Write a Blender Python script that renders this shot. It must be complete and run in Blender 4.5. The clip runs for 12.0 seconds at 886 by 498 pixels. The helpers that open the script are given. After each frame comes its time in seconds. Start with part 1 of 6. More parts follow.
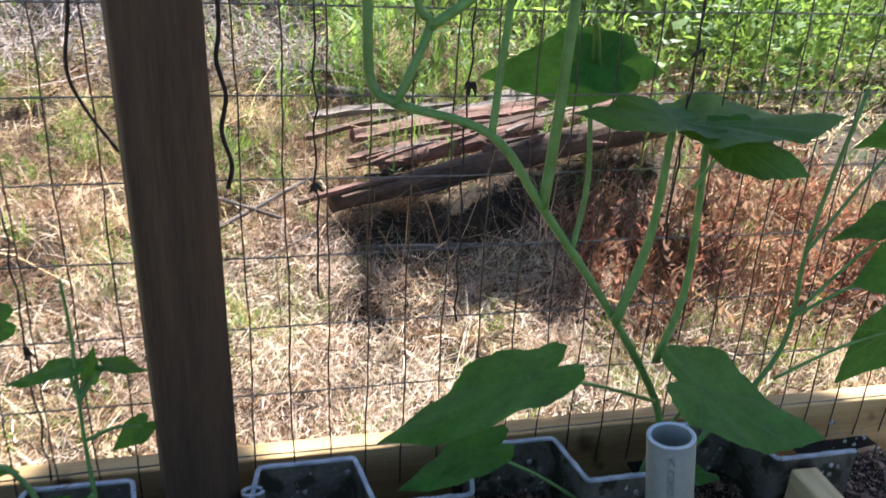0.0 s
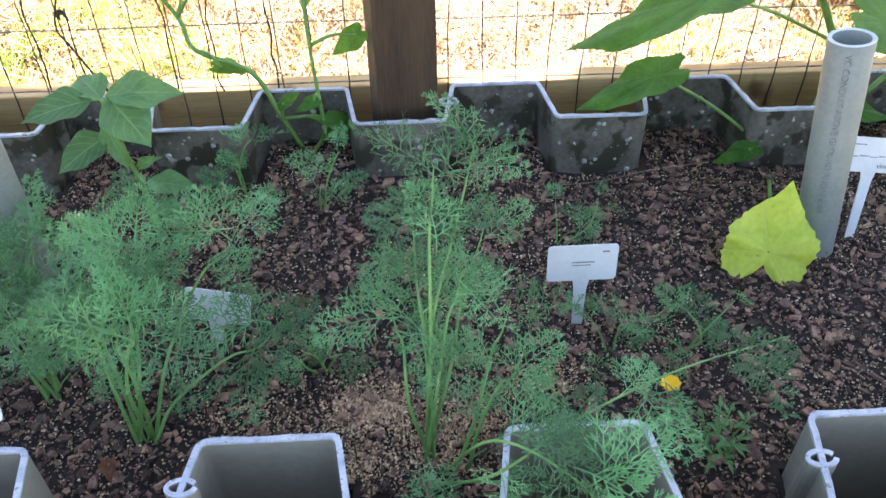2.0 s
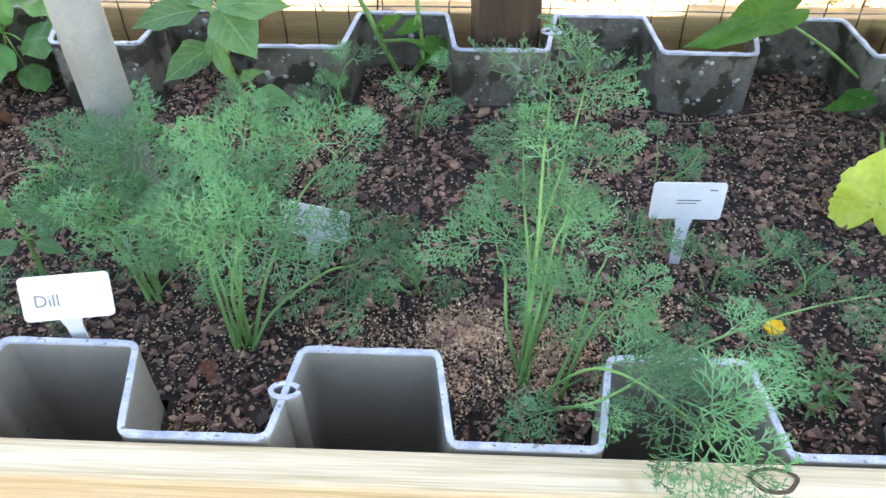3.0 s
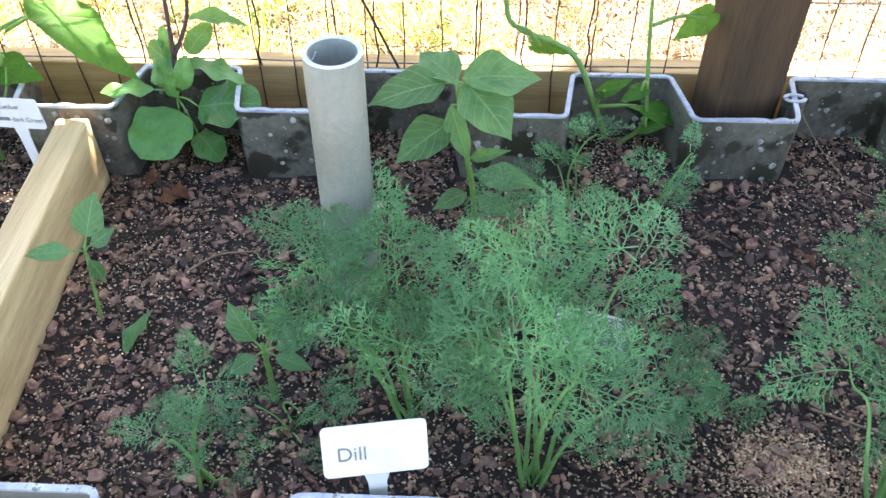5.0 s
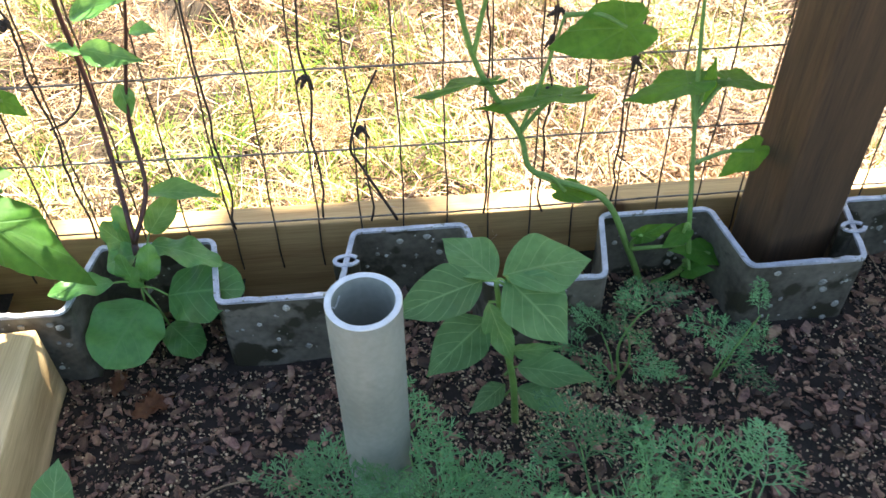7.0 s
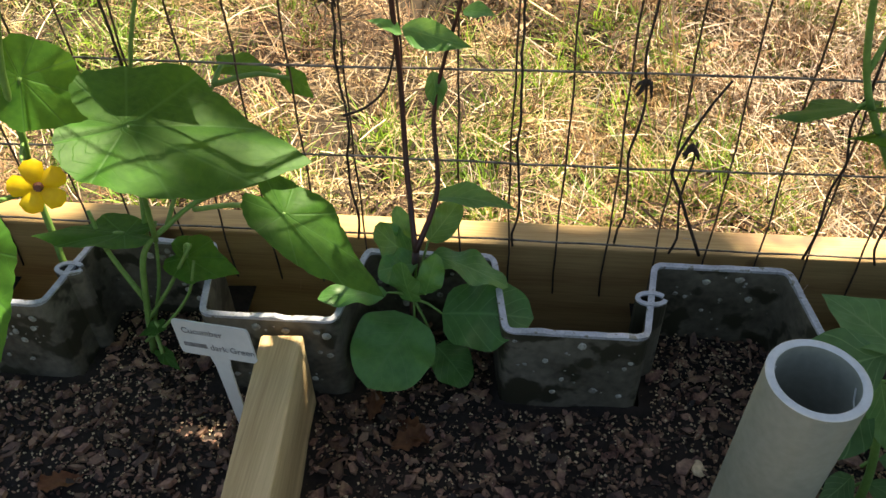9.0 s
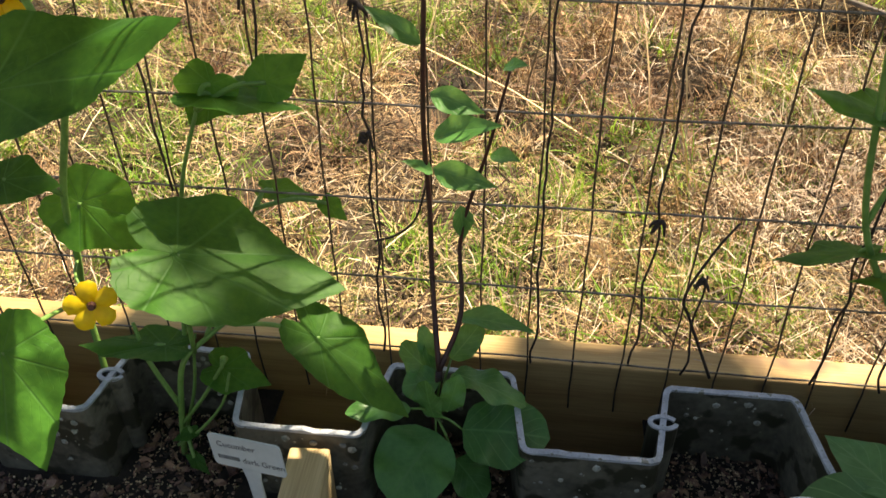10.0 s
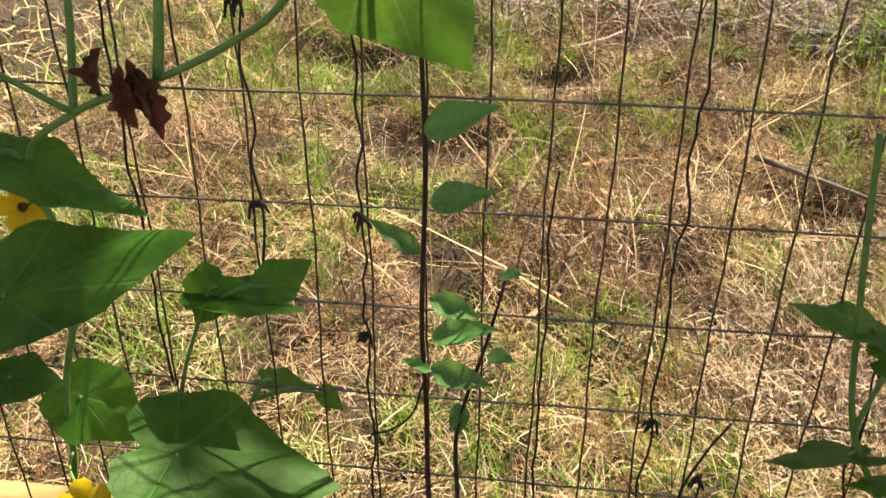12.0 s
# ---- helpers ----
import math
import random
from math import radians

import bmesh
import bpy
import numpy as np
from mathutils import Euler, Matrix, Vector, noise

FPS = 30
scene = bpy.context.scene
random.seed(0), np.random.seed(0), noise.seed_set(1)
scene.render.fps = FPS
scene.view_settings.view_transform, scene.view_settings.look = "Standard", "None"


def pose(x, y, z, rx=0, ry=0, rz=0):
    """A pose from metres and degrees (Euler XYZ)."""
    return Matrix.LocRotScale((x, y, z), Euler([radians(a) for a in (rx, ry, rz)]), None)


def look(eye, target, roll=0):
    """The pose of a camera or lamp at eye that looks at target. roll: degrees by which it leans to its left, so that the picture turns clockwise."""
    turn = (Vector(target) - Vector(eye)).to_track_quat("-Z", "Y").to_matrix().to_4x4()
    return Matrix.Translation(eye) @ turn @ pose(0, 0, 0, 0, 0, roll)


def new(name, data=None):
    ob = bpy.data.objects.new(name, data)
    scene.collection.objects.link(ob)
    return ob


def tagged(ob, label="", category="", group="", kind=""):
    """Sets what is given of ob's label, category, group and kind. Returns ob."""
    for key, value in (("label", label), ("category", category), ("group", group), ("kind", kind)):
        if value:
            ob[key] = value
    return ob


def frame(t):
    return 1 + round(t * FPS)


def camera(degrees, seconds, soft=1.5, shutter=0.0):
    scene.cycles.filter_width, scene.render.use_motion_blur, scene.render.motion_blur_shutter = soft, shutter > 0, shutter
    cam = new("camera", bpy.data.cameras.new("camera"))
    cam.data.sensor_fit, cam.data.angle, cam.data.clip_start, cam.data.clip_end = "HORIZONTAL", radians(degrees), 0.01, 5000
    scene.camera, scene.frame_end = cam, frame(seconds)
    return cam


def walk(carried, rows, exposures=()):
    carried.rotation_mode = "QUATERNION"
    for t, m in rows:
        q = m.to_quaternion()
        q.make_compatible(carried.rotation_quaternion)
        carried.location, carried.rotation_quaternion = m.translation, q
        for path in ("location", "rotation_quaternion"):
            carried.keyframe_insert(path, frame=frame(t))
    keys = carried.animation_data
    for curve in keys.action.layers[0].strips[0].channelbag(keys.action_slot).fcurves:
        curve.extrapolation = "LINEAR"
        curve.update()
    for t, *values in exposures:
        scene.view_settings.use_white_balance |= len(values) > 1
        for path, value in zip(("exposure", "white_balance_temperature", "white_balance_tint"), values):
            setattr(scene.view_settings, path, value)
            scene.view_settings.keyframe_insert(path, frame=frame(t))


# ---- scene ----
cam = camera(56.5, 12.0, 1.5, 0.2)
PATH = [
    (0, (0.731, -0.942, 0.843), (1.162, 0.83, 0.02), 3.0),
    (0.5, (0.774, -1.066, 0.845), (0.998, 0.664, -0.133), 0.7),
    (1, (0.665, -1.113, 0.795), (0.882, 0.523, -0.335), 3.1),
    (1.5, (0.658, -1.122, 0.774), (0.762, 0.444, -0.465), 0.6),
    (2, (0.657, -1.121, 0.755), (0.712, 0.37, -0.576), -0.8),
    (2.5, (0.63, -1.13, 0.736), (0.629, 0.311, -0.65), -1.0),
    (3, (0.604, -1.133, 0.731), (0.531, 0.274, -0.688), -0.6),
    (3.5, (0.557, -1.126, 0.731), (0.435, 0.282, -0.684), -0.1),
    (3.7, (0.525, -1.105, 0.728), (0.396, 0.308, -0.681), -0.7),
    (5.3, (0.28, -0.982, 0.716), (0.229, 0.447, -0.683), 0.0),
    (5.5, (0.284, -0.982, 0.727), (0.201, 0.445, -0.672), 0.4),
    (6, (0.275, -0.969, 0.736), (0.173, 0.469, -0.65), 0.3),
    (6.5, (0.235, -0.86, 0.731), (0.261, 0.621, -0.614), -0.9),
    (6.7, (0.227, -0.791, 0.756), (0.315, 0.651, -0.627), -1.4),
    (8.3, (0.026, -0.673, 0.686), (0.017, 0.786, -0.682), -1.1),
    (8.5, (0.012, -0.656, 0.682), (-0.067, 0.801, -0.686), -1.5),
    (9, (0.005, -0.639, 0.684), (-0.163, 0.818, -0.675), -1.7),
    (9.5, (-0.01, -0.643, 0.721), (-0.186, 0.858, -0.588), -0.8),
    (10, (-0.004, -0.64, 0.757), (-0.214, 0.916, -0.481), -0.9),
    (10.5, (-0.015, -0.639, 0.784), (-0.175, 0.985, -0.373), -0.4),
    (11, (-0.015, -0.641, 0.797), (-0.155, 1.027, -0.298), 0.0),
    (11.5, (-0.029, -0.63, 0.819), (-0.15, 1.053, -0.255), 1.0),
    (12, (-0.014, -0.63, 0.815), (-0.216, 1.114, -0.141), 0.3),
]
EXPOSURES = [(0.0, 1.8, 5900, 12), (0.5, 1.75, 6200, 12), (0.8, 1.85, 6200, 12), (1.5, 2.7, 6700, 14), (2.5, 4.0, 7500, 17), (3.7, 4.0, 7600, 17), (5.3, 3.8, 7200, 14), (6.0, 3.65, 7000, 13), (6.7, 3.25, 7000, 11), (8.3, 1.85, 7900, 10), (9.5, 1.65, 8300, 8), (10.5, 1.25, 8300, 8), (11.2, 1.15, 8300, 8), (12.0, 1.3, 8100, 9)]
walk(cam, [(t, look(eye, target, roll)) for t, eye, target, roll in PATH], EXPOSURES)

# ---- light: high sun from beyond the fence on the right, open sky ----
SUN_WAY = Vector((0.38, 0.40, 0.83)).normalized()      # towards the sun
world = bpy.data.worlds.new("sky")
scene.world = world
world.use_nodes = True
wn = world.node_tree
sky = wn.nodes.new("ShaderNodeTexSky")
sky.sky_type, sky.sun_disc = "NISHITA", False
sky.sun_elevation = math.asin(SUN_WAY.z)
sky.sun_rotation = math.atan2(SUN_WAY.x, SUN_WAY.y)
wn.links.new(sky.outputs[0], wn.nodes["Background"].inputs["Color"])
wn.nodes["Background"].inputs["Strength"].default_value = 0.06
sun_data = bpy.data.lights.new("sun", "SUN")
sun_data.energy, sun_data.angle, sun_data.color = 5.0, radians(0.8), (1.0, 0.95, 0.86)
new("sun", sun_data).matrix_world = look(SUN_WAY * 20, (0, 0, 0))

# ---- materials ----
def mat(name, low, high, rough=0.6, scale=25.0, bump=0.25, fine=180.0, metal=0.0, thin=0.0, vary=0.0, stretch=(1, 1, 1), spots=None, spot_scale=60.0, spot_cut=0.62, spec=0.5, veins=None, vein_colour=None, islands=False):
    """A procedural surface: two colours mixed by a coarse and a fine noise, optional spots, leaf veins and light let through."""
    m = bpy.data.materials.new(name)
    m.use_nodes = True
    nt = m.node_tree
    n, l = nt.nodes, nt.links
    b = n["Principled BSDF"]
    geo = n.new("ShaderNodeNewGeometry")
    mp = n.new("ShaderNodeMapping")
    mp.inputs["Scale"].default_value = stretch
    l.new(geo.outputs["Position"], mp.inputs["Vector"])
    coarse, small = n.new("ShaderNodeTexNoise"), n.new("ShaderNodeTexNoise")
    coarse.inputs["Scale"].default_value, coarse.inputs["Detail"].default_value = scale, 6
    small.inputs["Scale"].default_value, small.inputs["Detail"].default_value = fine, 4
    for t in (coarse, small):
        l.new(mp.outputs[0], t.inputs["Vector"])
    add = n.new("ShaderNodeMath")
    add.operation = "MULTIPLY_ADD"
    l.new(coarse.outputs[0], add.inputs[0])
    add.inputs[1].default_value = 0.65
    half = n.new("ShaderNodeMath")
    half.operation = "MULTIPLY"
    l.new(small.outputs[0], half.inputs[0])
    half.inputs[1].default_value = 0.35
    l.new(half.outputs[0], add.inputs[2])
    ramp = n.new("ShaderNodeValToRGB")
    ramp.color_ramp.elements[0].position, ramp.color_ramp.elements[1].position = 0.34, 0.66
    ramp.color_ramp.elements[0].color, ramp.color_ramp.elements[1].color = (*low, 1), (*high, 1)
    l.new(add.outputs[0], ramp.inputs[0])
    out = ramp.outputs[0]
    if vary:
        info = n.new("ShaderNodeObjectInfo")
        hsv = n.new("ShaderNodeHueSaturation")
        rng = n.new("ShaderNodeMapRange")
        rng.inputs["To Min"].default_value, rng.inputs["To Max"].default_value = 1 - vary, 1 + vary
        l.new(geo.outputs["Random Per Island"] if islands else info.outputs["Random"], rng.inputs["Value"])
        l.new(rng.outputs[0], hsv.inputs["Value"])
        hue = n.new("ShaderNodeMapRange")
        hue.inputs["To Min"].default_value, hue.inputs["To Max"].default_value = 0.5 - vary * 0.06, 0.5 + vary * 0.06
        l.new(coarse.outputs[0], hue.inputs["Value"])
        l.new(hue.outputs[0], hsv.inputs["Hue"])
        l.new(out, hsv.inputs["Color"])
        out = hsv.outputs[0]
    if spots:
        sp = n.new("ShaderNodeTexNoise")
        sp.inputs["Scale"].default_value, sp.inputs["Detail"].default_value = spot_scale, 3
        l.new(geo.outputs["Position"], sp.inputs["Vector"])
        cut = n.new("ShaderNodeMapRange")
        cut.inputs["From Min"].default_value, cut.inputs["From Max"].default_value = spot_cut, spot_cut + 0.05
        l.new(sp.outputs[0], cut.inputs["Value"])
        mix = n.new("ShaderNodeMix")
        mix.data_type = "RGBA"
        l.new(cut.outputs[0], mix.inputs["Factor"])
        l.new(out, mix.inputs["A"])
        mix.inputs["B"].default_value = (*spots, 1)
        out = mix.outputs["Result"]
    height = add.outputs[0]
    if veins:
        uv = n.new("ShaderNodeUVMap")
        sep = n.new("ShaderNodeSeparateXYZ")
        l.new(uv.outputs[0], sep.inputs[0])

        def op(kind, a, c=None):
            k = n.new("ShaderNodeMath")
            k.operation = kind
            for s_, v in zip(k.inputs, (a, c)):
                if v is None:
                    continue
                if isinstance(v, (int, float)):
                    s_.default_value = v
                else:
                    l.new(v, s_)
            return k.outputs[0]
        u, v = sep.outputs[0], sep.outputs[1]
        if veins == "palmate":       # u: turns round the stalk, v: distance from it
            saw = op("ABSOLUTE", op("SUBTRACT", op("FRACT", op("MULTIPLY", u, 9.0)), 0.5))
            main = op("MULTIPLY", saw, op("ADD", v, 0.08))
            side = op("ABSOLUTE", op("SUBTRACT", op("FRACT", op("ADD", op("MULTIPLY", v, 5.5), op("MULTIPLY", saw, -2.2))), 0.5))
            line = op("MINIMUM", op("MULTIPLY", main, 26.0), op("ADD", op("MULTIPLY", side, 9.0), 0.62))
        else:                        # u: along the rib, v: across it
            mid = op("ABSOLUTE", v)
            side = op("ABSOLUTE", op("SUBTRACT", op("FRACT", op("SUBTRACT", op("MULTIPLY", u, 6.0), op("MULTIPLY", mid, 2.2))), 0.5))
            line = op("MINIMUM", op("MULTIPLY", mid, 16.0), op("ADD", op("MULTIPLY", side, 11.0), 0.25))
        line = op("MINIMUM", line, 1.0)
        mix = n.new("ShaderNodeMix")
        mix.data_type = "RGBA"
        l.new(line, mix.inputs["Factor"])
        mix.inputs["A"].default_value = (*(vein_colour or high), 1)
        l.new(out, mix.inputs["B"])
        out = mix.outputs["Result"]
        height = op("ADD", op("MULTIPLY", line, 0.45), op("MULTIPLY", add.outputs[0], 0.7))
    l.new(out, b.inputs["Base Color"])
    b.inputs["Roughness"].default_value, b.inputs["Metallic"].default_value = rough, metal
    b.inputs["Specular IOR Level"].default_value = spec
    if bump:
        bp = n.new("ShaderNodeBump")
        bp.inputs["Strength"].default_value, bp.inputs["Distance"].default_value = bump, 0.002
        l.new(height, bp.inputs["Height"])
        l.new(bp.outputs[0], b.inputs["Normal"])
    if thin:
        tr = n.new("ShaderNodeBsdfTranslucent")
        bright = n.new("ShaderNodeHueSaturation")
        bright.inputs["Value"].default_value, bright.inputs["Hue"].default_value = 1.8, 0.468
        l.new(out, bright.inputs["Color"])
        l.new(bright.outputs[0], tr.inputs["Color"])
        ms = n.new("ShaderNodeMixShader")
        ms.inputs[0].default_value = thin
        l.new(b.outputs[0], ms.inputs[1])
        l.new(tr.outputs[0], ms.inputs[2])
        l.new(ms.outputs[0], n["Material Output"].inputs["Surface"])
    return m


M_VINYL = mat("vinyl", (0.050, 0.044, 0.030), (0.185, 0.168, 0.130), 0.6, 18, 0.25, 130, spots=(0.034, 0.031, 0.017), spot_scale=26, spot_cut=0.52)
M_VINYL_CLEAN = mat("clean_vinyl", (0.195, 0.180, 0.140), (0.275, 0.258, 0.210), 0.5, 9, 0.1, 130)
M_RIM = mat("cut_vinyl_edge", (0.27, 0.29, 0.33), (0.56, 0.58, 0.64), 0.6, 60, 0.5, 400, spots=(0.20, 0.20, 0.17), spot_scale=120, spot_cut=0.62)
M_BOARD = mat("treated_pine", (0.42, 0.235, 0.085), (0.72, 0.49, 0.215), 0.65, 6, 0.35, 90, stretch=(0.22, 5, 5), spots=(0.20, 0.105, 0.045), spot_scale=7, spot_cut=0.66)
M_BEAM = mat("pale_pine", (0.43, 0.30, 0.14), (0.84, 0.72, 0.49), 0.6, 8, 0.35, 110, stretch=(0.12, 6, 6), spots=(0.52, 0.38, 0.20), spot_scale=6, spot_cut=0.63)
M_PLANK = mat("yellow_pine", (0.42, 0.28, 0.13), (0.76, 0.57, 0.31), 0.6, 7, 0.35, 100, stretch=(6, 0.16, 6))
M_POST = mat("brown_post_wood", (0.028, 0.015, 0.007), (0.105, 0.058, 0.027), 0.75, 6, 0.6, 90, stretch=(5, 5, 0.3))
M_WIRE = mat("rusty_wire", (0.045, 0.03, 0.022), (0.16, 0.12, 0.09), 0.5, 60, 0.2, 300, metal=0.5)
# paler copy of the wire for the horizontals, bright highlights put into its colour
M_WIRE_BRIGHT = mat("highlit_wire", (0.08, 0.065, 0.05), (0.34, 0.30, 0.26), 0.4, 60, 0.2, 300, metal=0.7)
M_PIPE = mat("grey_pipe", (0.165, 0.178, 0.150), (0.25, 0.263, 0.225), 0.42, 12, 0.08, 200)
M_PIPE_EDGE = mat("pipe_cut_edge", (0.55, 0.58, 0.60), (0.72, 0.74, 0.76), 0.5, 60, 0.1, 300)
M_SOIL = mat("dark_soil", (0.008, 0.006, 0.005), (0.032, 0.022, 0.017), 0.95, 35, 0.9, 260, spots=(0.12, 0.085, 0.055), spot_scale=190, spot_cut=0.67)
M_CHIP = mat("bark_chip", (0.034, 0.017, 0.011), (0.275, 0.150, 0.105), 0.62, 60, 0.6, 300, vary=0.92, islands=True)
M_GRIT = mat("tan_grit", (0.32, 0.23, 0.14), (0.62, 0.48, 0.32), 0.9, 90, 0.3, 300, vary=0.5, islands=True)
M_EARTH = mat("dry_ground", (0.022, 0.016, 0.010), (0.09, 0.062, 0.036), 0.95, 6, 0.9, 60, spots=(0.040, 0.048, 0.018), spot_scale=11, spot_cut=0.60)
M_LABEL = mat("white_label_plastic", (0.56, 0.58, 0.57), (0.68, 0.69, 0.68), 0.35, 20, 0.05, 150)
M_INK = mat("pencil_mark", (0.10, 0.10, 0.10), (0.24, 0.24, 0.25), 0.6, 90, 0.0)


# ---- building helpers ----
def part(name, bm, material, parent=None, label="", smooth=False):
    """One mesh object from a bmesh, under a thing if one is given."""
    me = bpy.data.meshes.new(name)
    bmesh.ops.recalc_face_normals(bm, faces=bm.faces) if not smooth else None
    bm.to_mesh(me)
    bm.free()
    return mesh_part(name, me, material, parent, label, smooth)


def mesh_part(name, me, material, parent=None, label="", smooth=False):
    if material and not me.materials:
        me.materials.append(material)
    if smooth:
        me.polygons.foreach_set("use_smooth", [True] * len(me.polygons))
    ob = new(name, me)
    ob.parent = parent
    if label:
        tagged(ob, label)
    return ob


def thing(name, at, label, category, group="", kind=""):
    ob = new(name)
    ob.location = at
    ob.empty_display_size = 0.02
    return tagged(ob, label, category, group, kind)


def box(bm, lo, hi, bevel=0.0, m=None):
    made = bmesh.ops.create_cube(bm, size=1)["verts"]
    size, mid = [b - a for a, b in zip(lo, hi)], [(a + b) / 2 for a, b in zip(lo, hi)]
    for v in made:
        v.co = Vector((v.co.x * size[0] + mid[0], v.co.y * size[1] + mid[1], v.co.z * size[2] + mid[2]))
    if bevel:
        es = {e for v in made for e in v.link_edges}
        res = bmesh.ops.bevel(bm, geom=list(es), offset=bevel, segments=2, affect="EDGES", profile=0.5)
        made = list({v for f in res["faces"] for v in f.verts} | {v for v in made if v.is_valid})
    if m:
        bmesh.ops.transform(bm, matrix=m, verts=[v for v in made if v.is_valid])
    return bm


def tube(bm, pts, radii, sides=8, caps=True):
    """A round bar along points, with a radius at each or one for all."""
    pts = [Vector(p) for p in pts]
    radii = [radii] * len(pts) if isinstance(radii, (int, float)) else radii
    rings, ref = [], None
    for i, p in enumerate(pts):
        d = (pts[min(i + 1, len(pts) - 1)] - pts[max(i - 1, 0)])
        d = d.normalized() if d.length > 1e-9 else Vector((0, 0, 1))
        if ref is None:
            ref = Vector((0, 1, 0)) if abs(d.y) < 0.9 else Vector((1, 0, 0))
        a = (ref - d * ref.dot(d)).normalized()
        ref = a
        b = d.cross(a)
        rings.append([bm.verts.new(p + (a * math.cos(k * math.tau / sides) + b * math.sin(k * math.tau / sides)) * radii[i]) for k in range(sides)])
    for r, q in zip(rings, rings[1:]):
        for k in range(sides):
            bm.faces.new((r[k], r[(k + 1) % sides], q[(k + 1) % sides], q[k]))
    if caps:
        bm.faces.new(rings[0][::-1])
        bm.faces.new(rings[-1])
    return bm


def smooth_line(pts, n=6):
    """More points along a smooth line through the given ones."""
    p = [Vector(q) for q in pts]
    p = [p[0] * 2 - p[1]] + p + [p[-1] * 2 - p[-2]]
    out = []
    for i in range(1, len(p) - 2):
        for k in range(n):
            t = k / n
            out.append(0.5 * (2 * p[i] + (p[i + 1] - p[i - 1]) * t + (2 * p[i - 1] - 5 * p[i] + 4 * p[i + 1] - p[i + 2]) * t * t + (3 * p[i] - p[i - 1] - 3 * p[i + 1] + p[i + 2]) * t ** 3))
    return out + [p[-2]]


def from_lists(name, verts, faces, material, parent=None, label=""):
    me = bpy.data.meshes.new(name)
    me.from_pydata(verts, [], faces)
    return mesh_part(name, me, material, parent, label)


# ---- setting: soil of the bed, ground outside ----
RIM, PITCH, FLAT, SLANT = 0.12, 0.285, 0.127, 0.0155


def soil_height(x, y):
    h = 0.012 + 0.012 * min(1, max(0, (x + 0.1) / 0.6)) + 0.008 * noise.noise((x * 5, y * 5, 0)) + 0.004 * noise.noise((x * 19, y * 19, 3))
    return h


PITS = ((-0.26, 1.22, 0.16), (0.27, 0.74, 0.05), (0.58, 1.02, 0.12), (-0.55, 1.75, 0.14), (0.05, 1.62, 0.11), (-0.12, 0.62, 0.06), (0.95, 0.45, 0.08))


def pit(x, y):
    """How far a place lies inside one of the hollows in the thatch, 0 to 1."""
    if not (-0.9 < x < 1.2 and 0.4 < y < 2.0):
        return 0.0
    return max(max(0.0, 1.0 - math.hypot((x - a) * 0.7, y - b + 0.03 * noise.noise((x * 9, y * 9, 4))) / r) for a, b, r in PITS)


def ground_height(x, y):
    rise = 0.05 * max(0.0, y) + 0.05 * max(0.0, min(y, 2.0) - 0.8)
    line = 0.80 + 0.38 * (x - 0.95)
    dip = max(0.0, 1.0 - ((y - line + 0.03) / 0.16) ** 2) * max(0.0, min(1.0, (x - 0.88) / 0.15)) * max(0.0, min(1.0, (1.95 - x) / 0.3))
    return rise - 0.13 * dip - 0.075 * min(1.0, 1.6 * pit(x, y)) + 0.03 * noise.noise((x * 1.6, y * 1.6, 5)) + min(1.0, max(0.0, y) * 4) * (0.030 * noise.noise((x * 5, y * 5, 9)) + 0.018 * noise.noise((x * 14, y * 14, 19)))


def sheet(name, xs, ys, height, material, label, category):
    verts = [(x, y, height(x, y)) for y in ys for x in xs]
    w = len(xs)
    faces = [(j * w + i, j * w + i + 1, (j + 1) * w + i + 1, (j + 1) * w + i) for j in range(len(ys) - 1) for i in range(w - 1)]
    ob = from_lists(name, verts, faces, material)
    ob.data.polygons.foreach_set("use_smooth", [True] * len(ob.data.polygons))
    return tagged(ob, label, category, kind="structure")


soil = sheet("bed_soil", np.linspace(-1.1, 2.1, 260).tolist(), np.linspace(-0.762, 0.0, 90).tolist(), soil_height, M_SOIL,
      "dark moist soil with bark mulch in the raised bed", "soil")
bm = bmesh.new()
bm.from_mesh(soil.data)


def in_pocket(p):
    back, front = (p.x - 0.572) % PITCH, (p.x - 0.447) % PITCH
    return (p.y > -0.139 and (back < FLAT + 0.006 or back > PITCH - 0.006)) or (p.y < -0.658 and (front < FLAT + 0.006 or front > PITCH - 0.006))


bmesh.ops.delete(bm, geom=[f for f in bm.faces if in_pocket(f.calc_center_median())], context="FACES")
bm.to_mesh(soil.data)
bm.free()
xs = [-40, -20, -10, -6, -4] + np.linspace(-3, 5, 260).tolist() + [6, 8, 12, 22, 42]
ys = [-40, -15, -6, -3, -1.6, -0.85, -0.02] + np.linspace(0.03, 4.5, 150).tolist() + [5, 6, 8, 11, 16, 25, 45]


def ground_z(x, y):
    return ground_height(x, y) if y > 0.02 else -0.22


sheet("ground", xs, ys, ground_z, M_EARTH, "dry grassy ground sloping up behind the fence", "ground")

